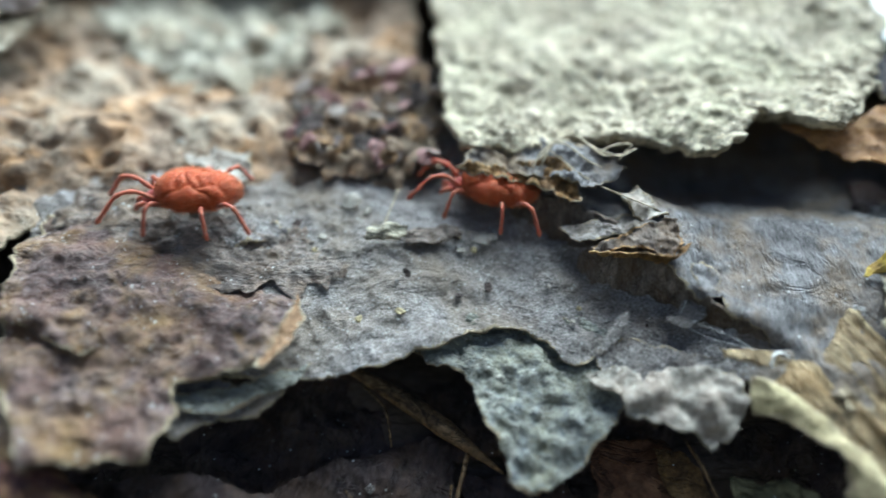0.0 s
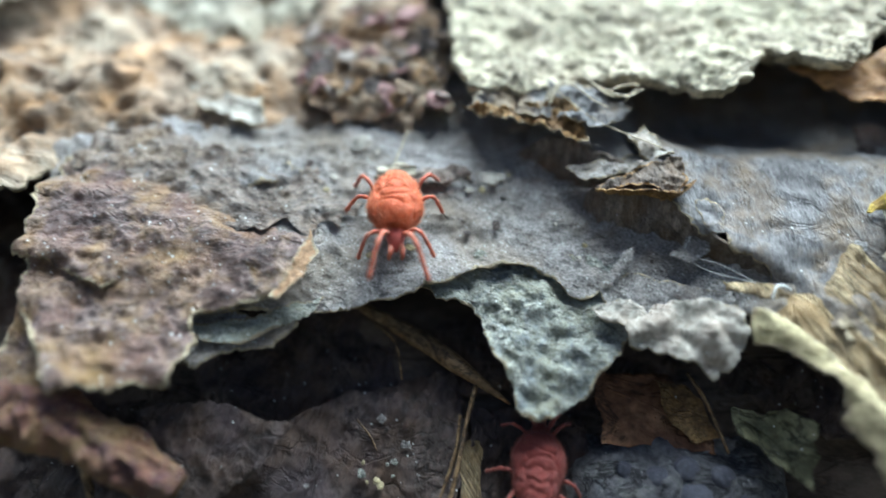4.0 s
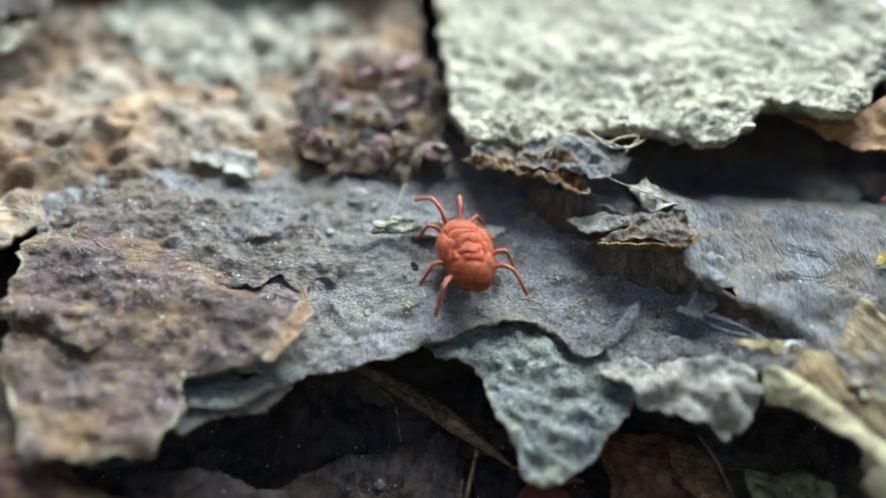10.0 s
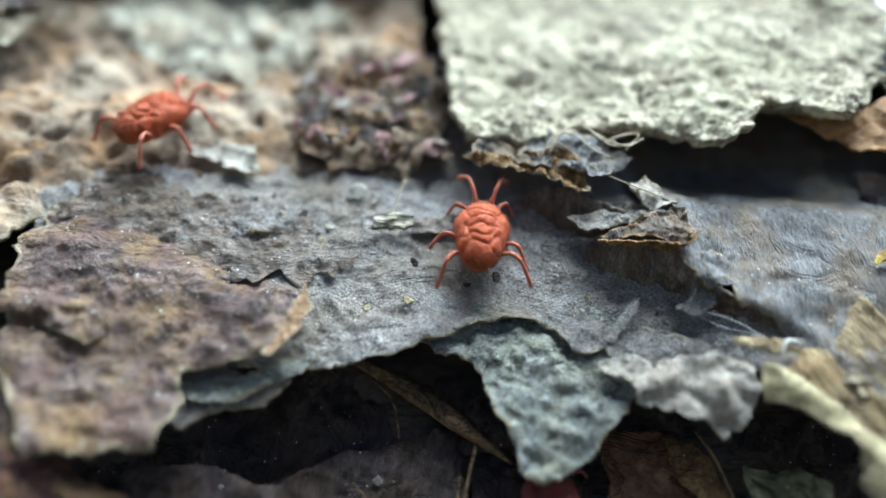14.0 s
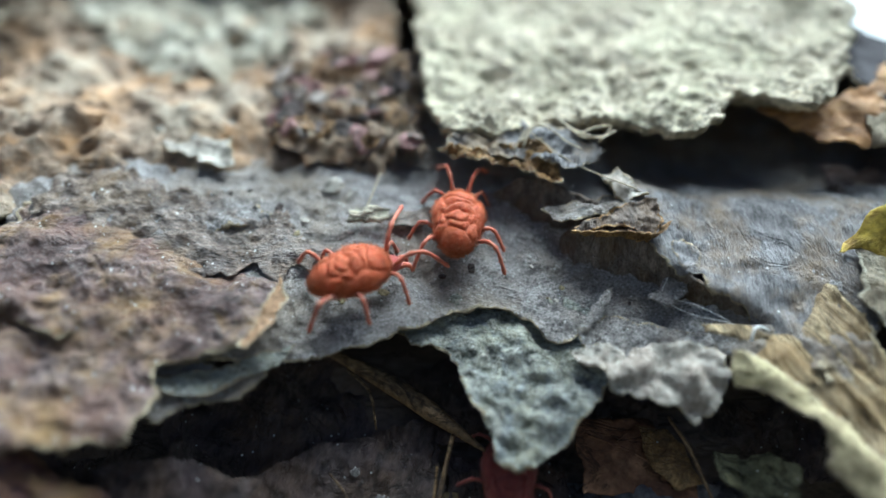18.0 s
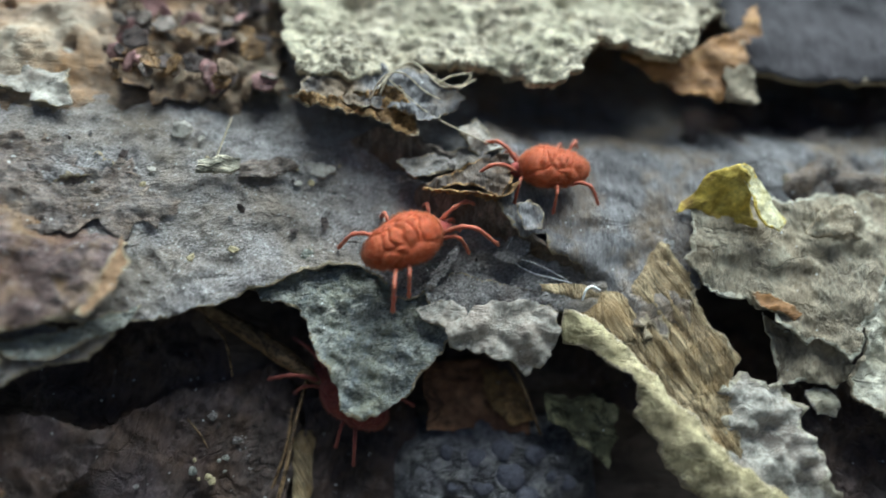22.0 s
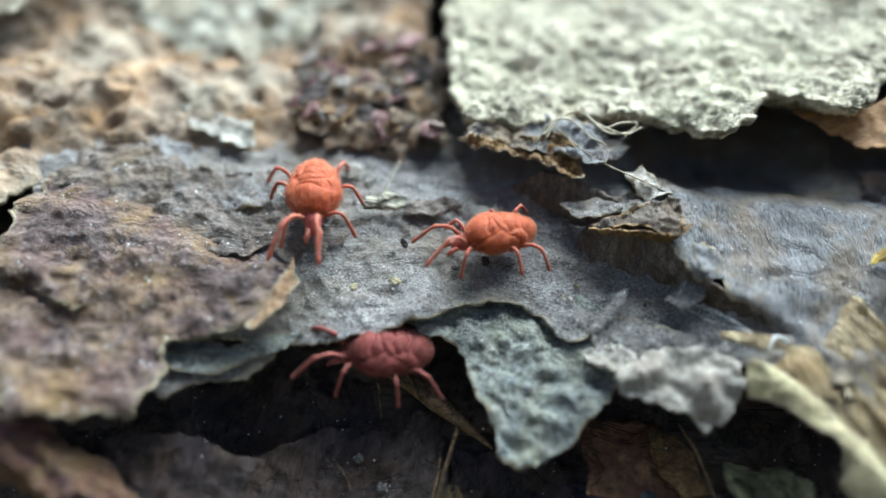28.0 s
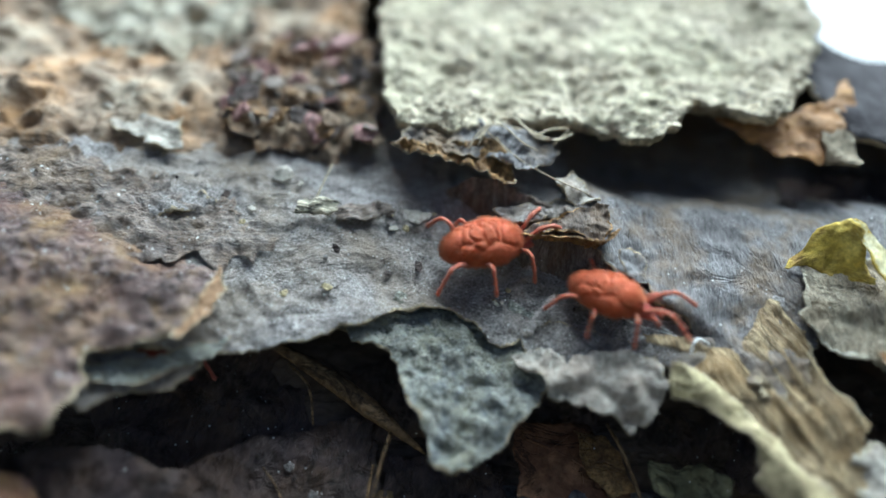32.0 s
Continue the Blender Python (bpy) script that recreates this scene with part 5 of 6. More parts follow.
# debris heap
crumb_rng = random.Random(5)
for k in range(96):
    u, v = -15.5 + 8.5 * crumb_rng.random(), 11.8 + 9.0 * crumb_rng.random() ** 1.3
    s = 0.3 + 0.75 * crumb_rng.random() ** 1.5
    shape = [(s * (0.6 + 0.5 * crumb_rng.random()) * math.cos(a), s * (0.45 + 0.4 * crumb_rng.random()) * math.sin(a)) for a in (0, 1.1, 2.2, 3.3, 4.3, 5.3)]
    mat, word = [(PINK, "pinkish"), (TAN, "tan"), (INNER, "dark brown"), (CRUST, "grey-brown"), (BROWN, "brown")][k % 5]
    loose_sheet("bark_crumb", shape, lambda u, v: 0.3 + 0 * u, mat, u, v, 0.6 + 1.0 * crumb_rng.random(), word + " bark crumb in a heap of debris", "crumb", 400 + k, 0.3, 0.12, crumb_rng.uniform(0, 180), crumb_rng.uniform(-40, 40), crumb_rng.uniform(-40, 40), "debris heap")


# crumbs strewn on the grey sheet
strewn = random.Random(11)
for k in range(44):
    u, v = [(-8.1 + 4.6 * strewn.random(), 5.9 + 2.2 * strewn.random()), (-17.0 + 7.0 * strewn.random(), 5.8 + 3.4 * strewn.random()), (-12.4 + 20.4 * strewn.random(), 2.0 + 3.0 * strewn.random())][k % 3]
    s = 0.10 + 0.24 * strewn.random() ** 2
    shape = [(s * (0.7 + 0.5 * strewn.random()) * math.cos(a), s * (0.5 + 0.5 * strewn.random()) * math.sin(a)) for a in (0, 1.0, 2.1, 3.1, 4.2, 5.3)]
    mat, word = [(CREAM, "tan"), (INNER, "dark brown"), (LOBE, "beige"), (GREY, "grey")][k % 4]
    ob = sheet("bark_crumb", None, shape, even(0.12), mat, 0.14, 0.1, 0.04, 700 + k, mat, 0.05, 0.3, 0.0, 0.8, "", False)
    ob.matrix_world = spot(u, v, float(mid_lift(np.array(u), np.array(v))) + 0.06, strewn.uniform(0, 180), strewn.uniform(-25, 25), strewn.uniform(-25, 25))
    tagged(ob, "tiny " + word + " bark crumb lying on grey bark", "crumb", "strewn crumbs")


def grains():
    """Tiny mineral grains scattered over the sheets."""
    rs = np.random.RandomState(8)
    verts, faces = [], []
    for k in range(900):
        u, v = rs.uniform(-27.5, 12), rs.uniform(-2, 10.5)
        if v < np.interp(u, [-27.4, -19.5, -9.2, -6, -3, 0, 3, 12], [7.6, -0.1, 0.5, 1.6, 2.5, 0.9, 1.5, 0.5]):
            continue
        h = float(base(u, v) + mid_lift(np.array(u), np.array(v))) + 0.05
        if u < -13.5 and v < plate_top(u):
            h = float(base(u, v) + plate_lift(np.array(u), np.array(v))) + 0.05
        s = 0.02 + 0.06 * rs.uniform() ** 2
        p = len(verts)
        for d in ((1, 0, 0), (-1, 0, 0), (0, 1, 0), (0, -1, 0), (0, 0, 1), (0, 0, -1)):
            verts.append(((u + d[0] * s * rs.uniform(0.6, 1.2)) * MM, (v + d[1] * s * rs.uniform(0.6, 1.2)) * MM, (h + d[2] * s) * MM))
        for a, b, c in ((0, 2, 4), (2, 1, 4), (1, 3, 4), (3, 0, 4), (2, 0, 5), (1, 2, 5), (3, 1, 5), (0, 3, 5)):
            faces.append((p + a, p + b, p + c))
    ob = linked("sand_grains", verts, faces, [GRAIN], flat=True)
    ob.matrix_world = LOG_POSE
    return tagged(ob, "tiny pale sand grains scattered on the bark", "sand", kind="stuff")


grains()


# ---------------- red mites ----------------
# lobes of a mite's back: ahead, aside, half length, half width
LOBES = ((1.06, 0.0, 0.40, 0.62), (0.56, 0.02, 0.17, 0.54), (0.17, -0.04, 0.17, 0.48), (-0.24, 0.03, 0.18, 0.42), (-0.66, -0.02, 0.20, 0.36), (0.42, 0.98, 0.95, 0.22), (0.42, -0.98, 0.95, 0.22),
         (-0.42, 0.66, 0.36, 0.14), (-0.38, -0.68, 0.36, 0.14), (-0.90, 0.74, 0.46, 0.22), (-0.90, -0.76, 0.48, 0.20), (-1.26, 0.0, 0.32, 0.62))


def bristled(verts, faces, roots, ways, lengths, thick):
    """Adds fine three-sided bristles to a mesh and says which faces they are."""
    first = len(faces)
    for p, way, size in zip(roots, ways, lengths):
        way = way.normalized()
        side = way.orthogonal().normalized()
        other = way.cross(side)
        n = len(verts)
        for k in range(3):
            a = 2 * math.pi * k / 3
            verts.append(p + (side * math.cos(a) + other * math.sin(a)) * thick)
        verts.append(p + way * size)
        faces += [(n, n + 1, n + 3), (n + 1, n + 2, n + 3), (n + 2, n, n + 3)]
    return first


def mesh_of(name, verts, faces, mats, first=None):
    me = bpy.data.meshes.new(name)
    me.from_pydata([tuple(v * MM) for v in verts], [], faces)
    for m in mats:
        me.materials.append(m)
    if first is not None:
        picks = np.zeros(len(faces), np.int32)
        picks[first:] = 1
        me.polygons.foreach_set("material_index", picks)
    me.polygons.foreach_set("use_smooth", np.ones(len(me.polygons), bool))
    return me


def mite_shape():
    """A plump body, broad at its shoulders, its back in soft lobes parted by deep grooves inside a rounded rim; it faces +x."""
    rows, cols = 110, 130
    a, b = np.meshgrid(np.pi * np.arange(rows + 1) / rows, 2 * np.pi * np.arange(cols) / cols, indexing="ij")
    x, ring = np.cos(a), np.sin(a) ** 0.8
    wide = 1.08 + 0.10 * np.exp(-(((x - 0.40) / 0.35) ** 2)) - 0.05 * np.exp(-(((x + 0.12) / 0.22) ** 2)) - 0.16 * ramp(-x, 0.1, 0.9)
    px, py = 1.70 * x, wide * ring * np.cos(b)
    pz = ring * np.sin(b) * np.where(np.sin(b) > 0, 0.86 + 0.12 * x, 0.70)
    n = np.stack([px / 2.6, py / 1.3, pz / 0.8], -1)
    n /= np.linalg.norm(n, axis=-1)[..., None] + 1e-9
    sx, sy = px + 0.17 * fractal(px, py, 0.8, 29, 2), py + 0.16 * fractal(px, py, 0.8, 31, 2)
    far = np.sort(np.stack([np.hypot((sx - cx) / lx, (sy - cy) / ly) for cx, cy, lx, ly in LOBES]), 0)
    back = ramp(pz, -0.1, 0.3)
    d = back * (0.042 * (1 - np.minimum(far[0], 1.3) ** 2) - 0.046 * np.exp(-(((far[1] - far[0]) / 0.42) ** 2)) + 0.014 * fractal(px, py * 1.3, 0.5, 33, 2))
    d = d + 0.012 * fractal(px + pz, py + 2 * pz, 0.35, 17, 2)
    d = d - 0.03 * (1 - back) * np.abs(np.sin(5 * px + 2 * pz))
    spots = ((np.stack([px, py, pz], -1) + n * d[..., None]).reshape(-1, 3) * 1.10).tolist()
    faces = []
    for i in range(rows):
        for j in range(cols):
            p, q = i * cols + j, i * cols + (j + 1) % cols
            faces.append((p, p + cols, q + cols, q))
    return [Vector(p) for p in spots], faces, [Vector(p) for p in n.reshape(-1, 3).tolist()]


def mite_body():
    verts, faces, ways = mite_shape()
    rng = random.Random(21)
    picks = [rng.randrange(400, len(verts) - 400) for k in range(3600)]
    roots = [verts[k] for k in picks]
    slant = [ways[k] + Vector((-0.5, 0, 0)) + Vector((rng.uniform(-0.3, 0.3), rng.uniform(-0.3, 0.3), rng.uniform(-0.3, 0.3))) for k in picks]
    sizes = [rng.uniform(0.09, 0.21) for k in picks]
    fuzz_verts, fuzz_faces = [], []
    bristled(fuzz_verts, fuzz_faces, roots, slant, sizes, 0.013)
    return mesh_of("body", verts, faces, [VELVET]), mesh_of("fuzz", fuzz_verts, fuzz_faces, [BRISTLE])


def tube_mesh(name, points, radii, mat, sides=8):
    verts, faces = tube(points, radii, sides)
    return mesh_of(name, verts, faces, [mat])


def leg_mesh(reach, rise, drop, thick, seed, mats):
    """A leg of six joints that arches from the hip and comes down at its tip; it points along +x."""
    line = bent([(0, 0, 0), (0.16 * reach, 0, 0.45 * rise), (0.38 * reach, 0, rise), (0.64 * reach, 0, 0.86 * rise), (0.86 * reach, 0, 0.2 * rise - 0.42 * drop), (reach, 0, -drop)], 7)
    n = len(line)
    radii = []
    for k in range(n):
        s = k / (n - 1)
        joint = 0.86 + 0.14 * math.cos(2 * math.pi * 6 * s + math.pi)
        radii.append(thick * (1.0 - 0.24 * s) * joint * (1.14 if s > 0.8 else 1.0))
    radii[-1] *= 0.5
    verts, faces = tube(line, radii, 10)
    rng = random.Random(seed)
    roots, ways = [], []
    for k in range(110):
        at = rng.uniform(0.03, 0.97) * (n - 1)
        i = int(at)
        p = line[i].lerp(line[i + 1], at - i)
        along = (line[i + 1] - line[i]).normalized()
        q = along.to_track_quat("Z", "Y")
        a = rng.uniform(0, 2 * math.pi)
        out = q @ Vector((math.cos(a), math.sin(a), 0))
        roots.append(p + out * radii[i] * 0.9)
        ways.append(out + 0.9 * along)
    first = bristled(verts, faces, roots, ways, [rng.uniform(0.07, 0.15) for p in roots], 0.010)
    return mesh_of("leg", verts, faces, list(mats), first)


def head_mesh():
    """The low front hump that carries the foremost legs and ends in a blunt snout."""
    line = bent([(-0.5, 0, 0.05), (0.0, 0, 0.06), (0.4, 0, 0.02), (0.72, 0, -0.10), (0.98, 0, -0.26)], 5)
    n = len(line)
    radii = [float(np.interp(k / (n - 1), [0, 0.25, 0.55, 0.8, 0.93, 1], [0.42, 0.50, 0.40, 0.25, 0.17, 0.05])) * (1 + 0.05 * math.sin(9.0 * k)) for k in range(n)]
    return tube_mesh("head", line, radii, HEAD_RED, 16)


BODY_MESH, FUZZ_MESH = mite_body()
HEAD_MESH = head_mesh()
PALP_MESH = tube_mesh("palp", bent([(0, 0, 0), (0.3, 0.06, 0.04), (0.55, 0.02, -0.10), (0.62, -0.02, -0.36)], 3), [0.13, 0.13, 0.13, 0.13, 0.12, 0.12, 0.11, 0.1, 0.08, 0.04], LEG_RED, 7)
# hip x, hip y, hip height, heading, reach, rise, thickness
LEGS = [(1.78, 0.24, 1.0, 20, 2.7, 0.7, 0.13), (1.62, 0.42, 0.9, 56, 1.5, 0.45, 0.112), (-0.15, 0.90, 0.85, 98, 1.35, 0.42, 0.112), (-0.75, 0.82, 0.85, 140, 1.9, 0.5, 0.118)]
LEG_MESHES = [leg_mesh(l[4], l[5], l[2] - (0.3 if k == 0 else 0.08), l[6], 50 + k, (LEG_RED, BRISTLE)) for k, l in enumerate(LEGS)]
SWINGS = {}


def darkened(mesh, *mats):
    """The same mesh in the coat that has the hollow's shade in its colour."""
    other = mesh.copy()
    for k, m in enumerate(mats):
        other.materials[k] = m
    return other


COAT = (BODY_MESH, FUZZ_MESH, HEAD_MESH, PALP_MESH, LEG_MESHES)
SHADED_COAT = (darkened(BODY_MESH, SHADED_VELVET), darkened(FUZZ_MESH, SHADED_BRISTLE), darkened(HEAD_MESH, SHADED_LEG), darkened(PALP_MESH, SHADED_LEG), [darkened(m, SHADED_LEG, SHADED_BRISTLE) for m in LEG_MESHES])


def red_mite(label, m, size=1.0, coat=COAT):
    mite = new("red_mite")
    mite.matrix_world = m @ Matrix.Scale(size, 4)
    tagged(mite, label, "mite", "red mites")
    body_mesh, fuzz_mesh, front_mesh, palp_mesh, leg_meshes = coat
    for name, mesh, where, word in (("body", body_mesh, pose(0, 0, 1.2 * MM, 0, -3, 0), "wrinkled velvety back in soft lobes"), ("fuzz", fuzz_mesh, pose(0, 0, 1.2 * MM, 0, -3, 0), "short pale bristles on the back"),
                                    ("head", front_mesh, pose(1.6 * MM, 0, 0.95 * MM), "deep red pointed head"),
                                    ("palp", palp_mesh, pose(2.25 * MM, 0.2 * MM, 0.86 * MM, 0, 0, 8), ""), ("palp", palp_mesh, pose(2.25 * MM, -0.2 * MM, 0.86 * MM, 0, 0, -8), "")):
        ob = new(name, mesh)
        ob.parent = mite
        ob.matrix_basis = where
        if word:
            tagged(ob, word)
    legs = []
    for k, (x, y, h, way, reach, rise, thick) in enumerate(LEGS):
        for side in (1, -1):
            ob = new("leg", leg_meshes[k])
            ob.parent = mite
            legs.append((ob, x, side * y, h, side * way, 0.5 * k + (0.0 if side > 0 else 0.5), k, side))
    SWINGS[mite.name] = legs
    return mite


def stand(u, v, lift, heading):
    """A pose on the bark: the mite's feet lift millimetres over the log's round surface, its head towards heading."""
    e = 0.8
    du = float(base(u + e, v) - base(u - e, v)) / (2 * e)
    dv = float(base(u, v + e) - base(u, v - e)) / (2 * e)
    up = Vector((-du, 0.2 - dv, 1)).normalized()
    ahead = Vector((math.cos(radians(heading)), math.sin(radians(heading)), 0))
    ahead = (ahead - up * ahead.dot(up)).normalized()
    turn = Matrix((ahead, up.cross(ahead), up)).transposed().to_4x4()
    return LOG_POSE @ Matrix.Translation(placed(u, v, lift)) @ turn


def step_legs(mite, rows, gestures=()):
    """Swing the legs in turn while the mite moves. The foremost pair feels about; gestures (from, to, pair, side, raised, aside) lift one leg for a while."""
    times = [t for t, m in rows]
    way = [0.0]
    for (t0, a), (t1, b) in zip(rows, rows[1:]):
        turned = a.to_quaternion().rotation_difference(b.to_quaternion()).angle
        moved = (b.translation - a.translation).length / MM + 0.8 * turned
        way.append(way[-1] + min(moved / 2.6, 2.2 * (t1 - t0)))
    for ob, x, y, h, heading, shift, pair, side in SWINGS[mite.name]:
        keys = []
        t = 0.0
        while t < 32.01:
            s = float(np.interp(t, times, way))
            a = 2 * math.pi * (s + shift)
            quiver = 2.5 * math.sin(1.7 * t + 9 * shift + x)
            swing = (17 * math.sin(a) + quiver) * (1 if heading > 0 else -1)
            raised = 9 * max(0.0, math.cos(a)) if s != way[-1] and (s - float(np.interp(max(0, t - 0.2), times, way))) > 0.02 else 0.0
            if pair == 0:
                raised += 5 + 5 * math.sin(1.3 * t + 2.4 * side)
            for t0, t1, which, hand, up, aside in gestures:
                if which == pair and hand == side:
                    k = float(ramp(t, t0, t0 + 0.3) * (1 - ramp(t, t1 - 0.3, t1)))
                    raised, swing = raised * (1 - k) + up * k, swing * (1 - k) + aside * k
            keys.append((t, pose(x * MM, y * MM, h * MM, 0, 0, heading + swing) @ pose(0, 0, 0, 0, -raised, 0)))
            t += 0.2
        walk(ob, keys)


MAIN = red_mite("orange-red velvety mite walking on grey bark", stand(0, 8, 0, 0), 1.1)
SECOND = red_mite("orange-red velvety mite crossing the ragged bark edge", stand(20, 8, 0, 0), 0.96)
LEFT = red_mite("orange-red velvety mite on the tan bark", stand(-15, 8, 0, 0), 1.12)
CRAWLER = red_mite("orange-red velvety mite climbing from the hollow", stand(-6, -4, -4, 0), 1.08)
LOWER = red_mite("red mite with the hollow's shade in its dark coat", stand(-2, -7, -4, 0), 1.05, SHADED_COAT)


# when a mite lifts a leg: from, to, pair, side (1 its left), degrees raised, degrees swung towards its left
GESTURES = {
    MAIN.name: ((22.3, 23.4, 0, 1, 62, 42), (30.7, 31.4, 0, 1, 50, 22), (19.7, 20.4, 0, 1, 18, 30), (19.7, 20.4, 0, -1, 4, -25), (11.0, 18.2, 0, 1, 16, 4), (11.0, 18.2, 0, -1, 14, 0)),
    CRAWLER.name: ((6.4, 7.6, 0, -1, 14, -14), (17.5, 18.6, 0, 1, 42, 30), (17.5, 18.6, 0, -1, 8, 6)),
}


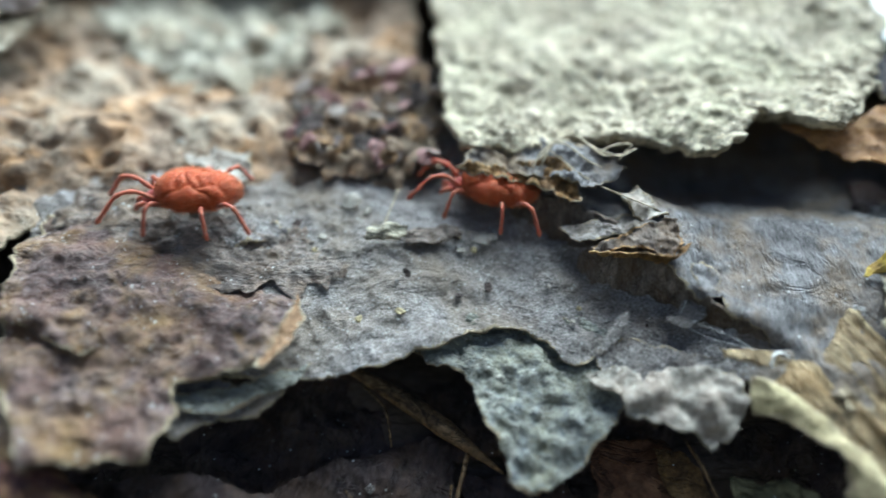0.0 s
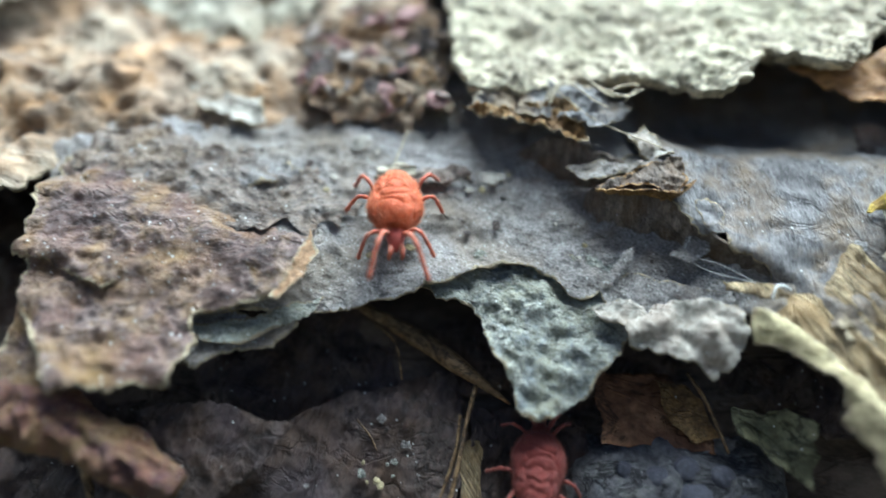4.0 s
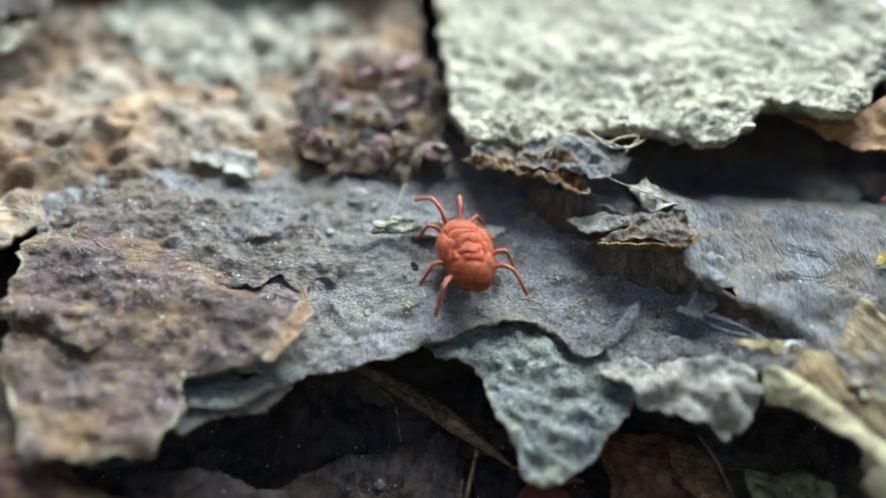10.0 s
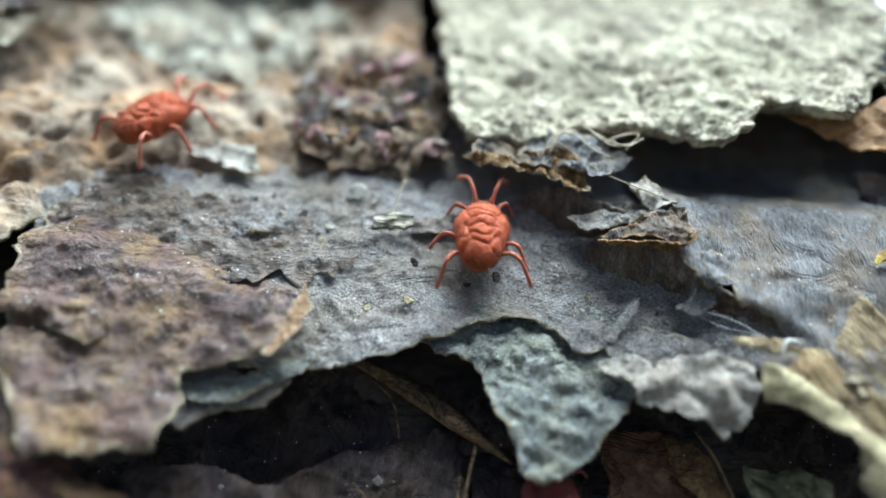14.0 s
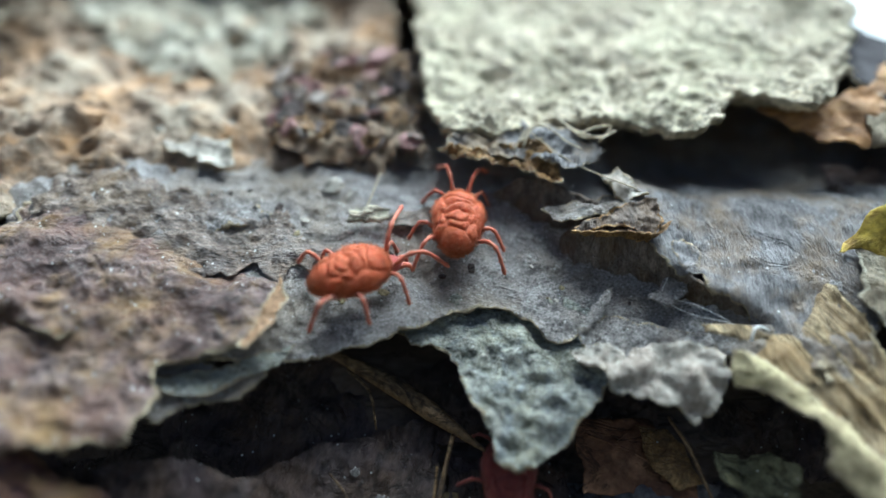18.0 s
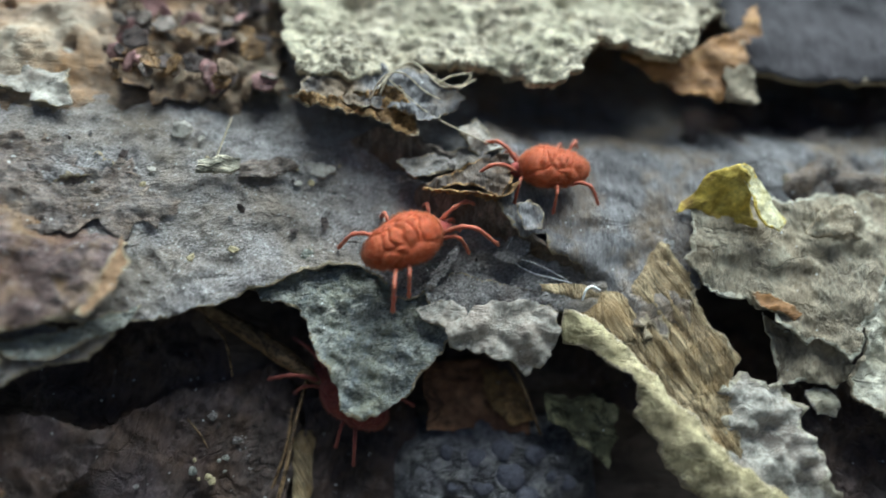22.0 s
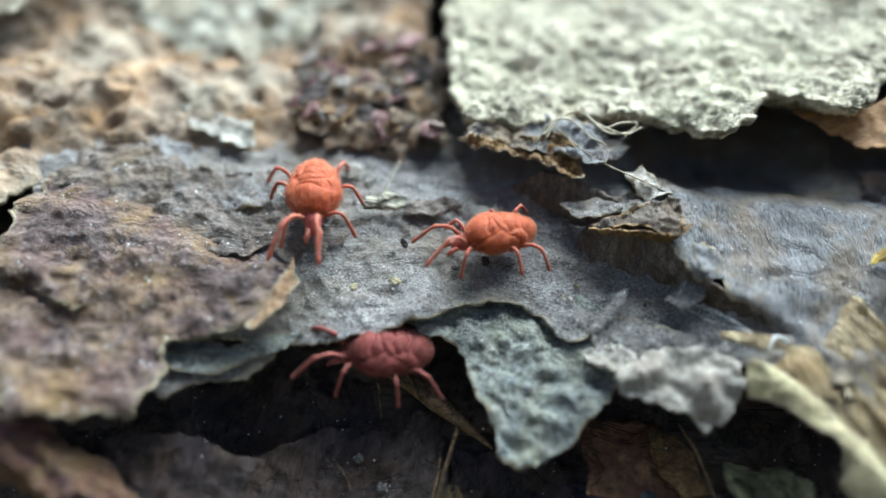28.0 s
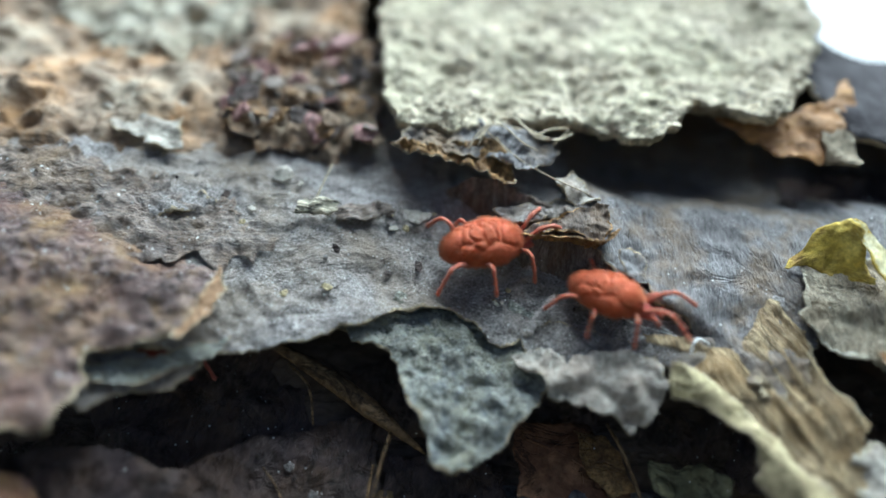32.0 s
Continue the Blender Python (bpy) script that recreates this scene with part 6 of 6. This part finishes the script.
def motions():
    for mite, rows in (
        (MAIN, [
            (0, stand(-3.6, 9.3, 0.3, 171)),
            (0.5, stand(-3.5, 9.1, 0.3, 171)),
            (1, stand(-4.1, 9.5, 0.3, 172)),
            (1.5, stand(-4.0, 9.8, 0.3, 150)),
            (2, stand(-5.3, 9.6, 0.3, 203)),
            (2.5, stand(-7.5, 9.5, 0.3, 234)),
            (3, stand(-9.4, 8.2, 0.3, 258)),
            (3.5, stand(-10.0, 6.9, 0.3, 270)),
            (4, stand(-9.4, 4.1, 0.3, 273)),
            (4.5, stand(-9.8, 3.2, 0.3, 273)),
            (6.5, stand(-11.0, 1.3, 0.3, 225)),
            (7, stand(-11.2, 1.5, 0.3, 274)),
            (7.5, stand(-11.0, 1.6, 0.3, 345)),
            (8, stand(-10.2, 1.7, 0.3, 380)),
            (8.5, stand(-8.8, 2.2, 0.3, 391)),
            (9, stand(-6.9, 2.5, 0.3, 422)),
            (9.5, stand(-6.5, 3.9, 0.3, 442)),
            (10, stand(-5.8, 4.4, 0.3, 467)),
            (10.5, stand(-5.6, 4.8, 0.3, 462)),
            (11, stand(-5.7, 4.7, 0.3, 449)),
            (12, stand(-5.0, 4.9, 0.3, 442)),
            (13, stand(-4.9, 5.1, 0.3, 442)),
            (14, stand(-5.1, 5.3, 0.3, 445)),
            (14.5, stand(-5.0, 5.4, 0.3, 445)),
            (16.5, stand(-5.1, 6.1, 0.3, 441)),
            (17, stand(-5.2, 6.3, 0.3, 441)),
            (18, stand(-5.0, 5.6, 0.3, 445)),
            (18.5, stand(-5.5, 6.8, 0.3, 427)),
            (19, stand(-5.8, 7.0, 0.3, 338)),
            (19.5, stand(-6.0, 7.2, 0.3, 336)),
            (20, stand(-5.7, 5.8, 0.3, 326)),
            (20.5, stand(-4.0, 4.7, 0.3, 318)),
            (21, stand(-2.1, 2.7, 0.3, 295)),
            (21.5, stand(-0.6, 2.0, 0.3, 349)),
            (22, stand(-0.3, 2.3, 0.3, 386)),
            (22.5, stand(0.1, 2.6, 0.3, 385)),
            (23, stand(-0.1, 2.3, 0.3, 381)),
            (23.5, stand(0.2, 3.0, 0.3, 459)),
            (24, stand(-0.3, 3.6, 0.3, 474)),
            (24.5, stand(0.1, 4.1, 0.3, 478)),
            (25, stand(-3.6, 4.4, 0.3, 530)),
            (25.5, stand(-9.8, 5.1, 0.3, 536)),
            (26, stand(-12.4, 6.3, 0.3, 553)),
            (26.5, stand(-12.0, 6.5, 0.3, 566)),
            (27.5, stand(-12.7, 6.5, 0.3, 611)),
            (28.5, stand(-13.5, 6.4, 0.3, 651)),
            (29, stand(-13.9, 5.5, 0.3, 648)),
            (29.5, stand(-14.0, 5.0, 0.5, 665)),
            (30, stand(-13.7, 3.8, 0.6, 696)),
            (30.5, stand(-12.3, 3.5, 0.6, 714)),
            (31, stand(-10.0, 2.9, 0.3, 754)),
            (31.5, stand(-5.2, 4.8, 0.3, 763)),
            (32, stand(-1.2, 4.5, 0.3, 737)),
        ]),
        (SECOND, [
            (0, stand(32.6, 25.9, -0.7, 176)),
            (9.5, stand(22.4, 6.1, 0.5, 177)),
            (10.5, stand(17.9, 7.2, 0.2, 180)),
            (11, stand(18.1, 7.0, 0.3, 183)),
            (12, stand(19.3, 6.9, 0.4, 188)),
            (13, stand(26.6, 12.0, -3.4, 196)),
            (16, stand(28.3, 19.7, -3.4, 192)),
            (19, stand(22.0, 13.5, -2.8, 191)),
            (19.5, stand(18.9, 12.4, -2.2, 184)),
            (20, stand(16.6, 11.1, -1.6, 186)),
            (20.5, stand(12.7, 8.7, -0.1, 190)),
            (21, stand(11.1, 7.0, 0.4, 215)),
            (21.5, stand(8.4, 6.6, 0.7, 184)),
            (22, stand(7.5, 6.1, 0.8, 176)),
            (22.5, stand(5.2, 6.1, 1.7, 179)),
            (23, stand(4.1, 6.4, 1.8, 191)),
            (23.5, stand(3.7, 6.7, 1.8, 192)),
            (24, stand(5.0, 7.0, 1.7, 162)),
            (24.5, stand(4.2, 6.9, 1.8, 174)),
            (25, stand(3.6, 7.1, 1.7, 233)),
            (25.5, stand(2.2, 6.8, 1.5, 219)),
            (26, stand(-0.1, 6.0, 0.9, 209)),
            (26.5, stand(-1.7, 6.0, 0.3, 216)),
            (28.5, stand(-4.8, 4.4, 0.3, 192)),
            (29, stand(-6.0, 4.2, 0.3, 186)),
            (29.5, stand(-5.8, 4.8, 0.3, 209)),
            (30, stand(-5.1, 5.4, 0.3, 245)),
            (30.5, stand(-5.5, 6.0, 0.3, 241)),
            (30.8, stand(-3.7, 6.2, 0.3, 284)),
            (31, stand(-1.8, 6.0, 0.3, 331)),
            (31.5, stand(-0.4, 4.7, 0.3, 338)),
            (32, stand(4.8, 2.1, 0.3, 332)),
        ]),
        (LEFT, [
            (0, stand(-19.2, 8.0, 0.6, -170)),
            (0.5, stand(-28.6, 7.0, 0.6, -165)),
            (1, stand(-35.4, 6.6, 0.6, -158)),
            (4, stand(-37.9, -1.2, 0.6, -148)),
            (5.5, stand(-38.1, -4.0, 0.6, -206)),
            (7, stand(-39.2, -3.5, 0.6, -241)),
            (11, stand(-34.4, 5.3, 0.6, -255)),
            (12, stand(-31.5, 6.1, 0.0, -272)),
            (13, stand(-29.6, 7.5, 0.0, -283)),
            (13.5, stand(-25.8, 10.2, 1.0, -293)),
            (14, stand(-22.9, 12.1, 1.0, -298)),
            (14.5, stand(-18.8, 16.7, 1.0, -301)),
            (16, stand(-17.3, 29.3, 1.0, -274)),
            (17.5, stand(-16.0, 35.6, 1.0, -274)),
            (32, stand(-16.0, 36.7, 1.0, -274)),
        ]),
        (CRAWLER, [
            (0, stand(-4.7, -11.3, -4.0, 101)),
            (4, stand(-5.0, -13.8, -4.0, 101)),
            (4.5, stand(-4.4, -12.9, -4.0, 95)),
            (5.5, stand(-5.8, -7.5, -4.0, 90)),
            (6.5, stand(-7.4, -2.9, -4.0, 72)),
            (7, stand(-7.8, -3.4, -4.0, 101)),
            (7.5, stand(-8.1, -2.7, -4.0, 96)),
            (8, stand(-8.6, -4.0, -4.0, 154)),
            (8.5, stand(-12.3, -3.8, -4.0, 185)),
            (9, stand(-16.8, -2.7, -4.0, 180)),
            (10, stand(-19.7, 2.9, -4.2, 175)),
            (11, stand(-17.8, 2.7, -4.3, 124)),
            (13, stand(-17.3, 3.3, -4.2, 73)),
            (14, stand(-16.9, 1.8, -3.6, 62)),
            (15.5, stand(-14.7, -1.8, -1.5, 79)),
            (16.5, stand(-13.0, -1.0, 0.2, 101)),
            (17, stand(-12.4, 0.6, 0.3, 87)),
            (17.5, stand(-11.6, 2.4, 0.3, 31)),
            (18, stand(-10.2, 2.6, 0.3, 25)),
            (18.5, stand(-11.0, 2.5, 0.3, 14)),
            (18.8, stand(-14.4, 4.3, 0.4, 101)),
            (19, stand(-15.9, 5.2, 0.5, 152)),
            (19.5, stand(-21.8, 7.5, 0.8, 146)),
            (20, stand(-24.9, 10.1, 1.0, 143)),
            (20.5, stand(-27.4, 12.5, 1.0, 150)),
            (21, stand(-29.1, 9.8, 1.0, 181)),
            (23, stand(-60.7, 31.9, 1.0, 181)),
            (32, stand(-62.2, 33.3, 1.0, 181)),
        ]),
        (LOWER, [
            (0, stand(-1.3, -10.9, -4.0, 87)),
            (3.5, stand(-3.6, -8.7, -4.0, 89)),
            (4, stand(-2.3, -7.7, -4.0, 83)),
            (4.5, stand(-2.6, -7.8, -4.0, 83)),
            (6.5, stand(-2.7, -7.7, -4.0, 82)),
            (7, stand(-2.3, -7.7, -4.0, 82)),
            (8, stand(-2.6, -7.4, -4.0, 82)),
            (9, stand(-2.5, -7.9, -4.0, 77)),
            (10, stand(-2.3, -7.0, -4.0, 81)),
            (13, stand(-1.8, -6.7, -4.0, 81)),
            (16.5, stand(-2.6, -6.1, -4.0, 82)),
            (18.5, stand(-2.7, -5.5, -4.0, 93)),
            (19, stand(-3.1, -5.2, -4.0, 98)),
            (20, stand(-3.2, -4.7, -4.0, 109)),
            (20.5, stand(-3.6, -4.8, -4.0, 120)),
            (21, stand(-3.0, -5.0, -4.0, 119)),
            (22, stand(-2.8, -4.7, -4.0, 140)),
            (22.5, stand(-4.9, -3.5, -4.0, 149)),
            (23, stand(-5.0, -3.2, -4.0, 150)),
            (23.5, stand(-5.1, -2.5, -4.0, 149)),
            (24, stand(-6.4, -1.7, -4.0, 151)),
            (25, stand(-6.6, -1.1, -4.0, 152)),
            (25.5, stand(-5.2, -1.5, -3.2, 140)),
            (26, stand(-7.0, -1.7, -0.8, 104)),
            (26.2, stand(-7.2, -1.6, -1.0, 112)),
            (26.5, stand(-7.5, -1.5, -1.4, 138)),
            (28.5, stand(-9.5, -0.8, -2.0, 188)),
            (29, stand(-10.9, -0.7, -2.0, 186)),
            (29.5, stand(-12.3, -0.9, -2.2, 186)),
            (30, stand(-12.6, -1.0, -2.6, 187)),
            (31, stand(-15.1, 0.9, -3.4, 195)),
            (32, stand(-16.4, 0.3, -3.2, 200)),
        ]),
    ):
        walk(mite, rows)
        step_legs(mite, rows, GESTURES.get(mite.name, ()))


motions()
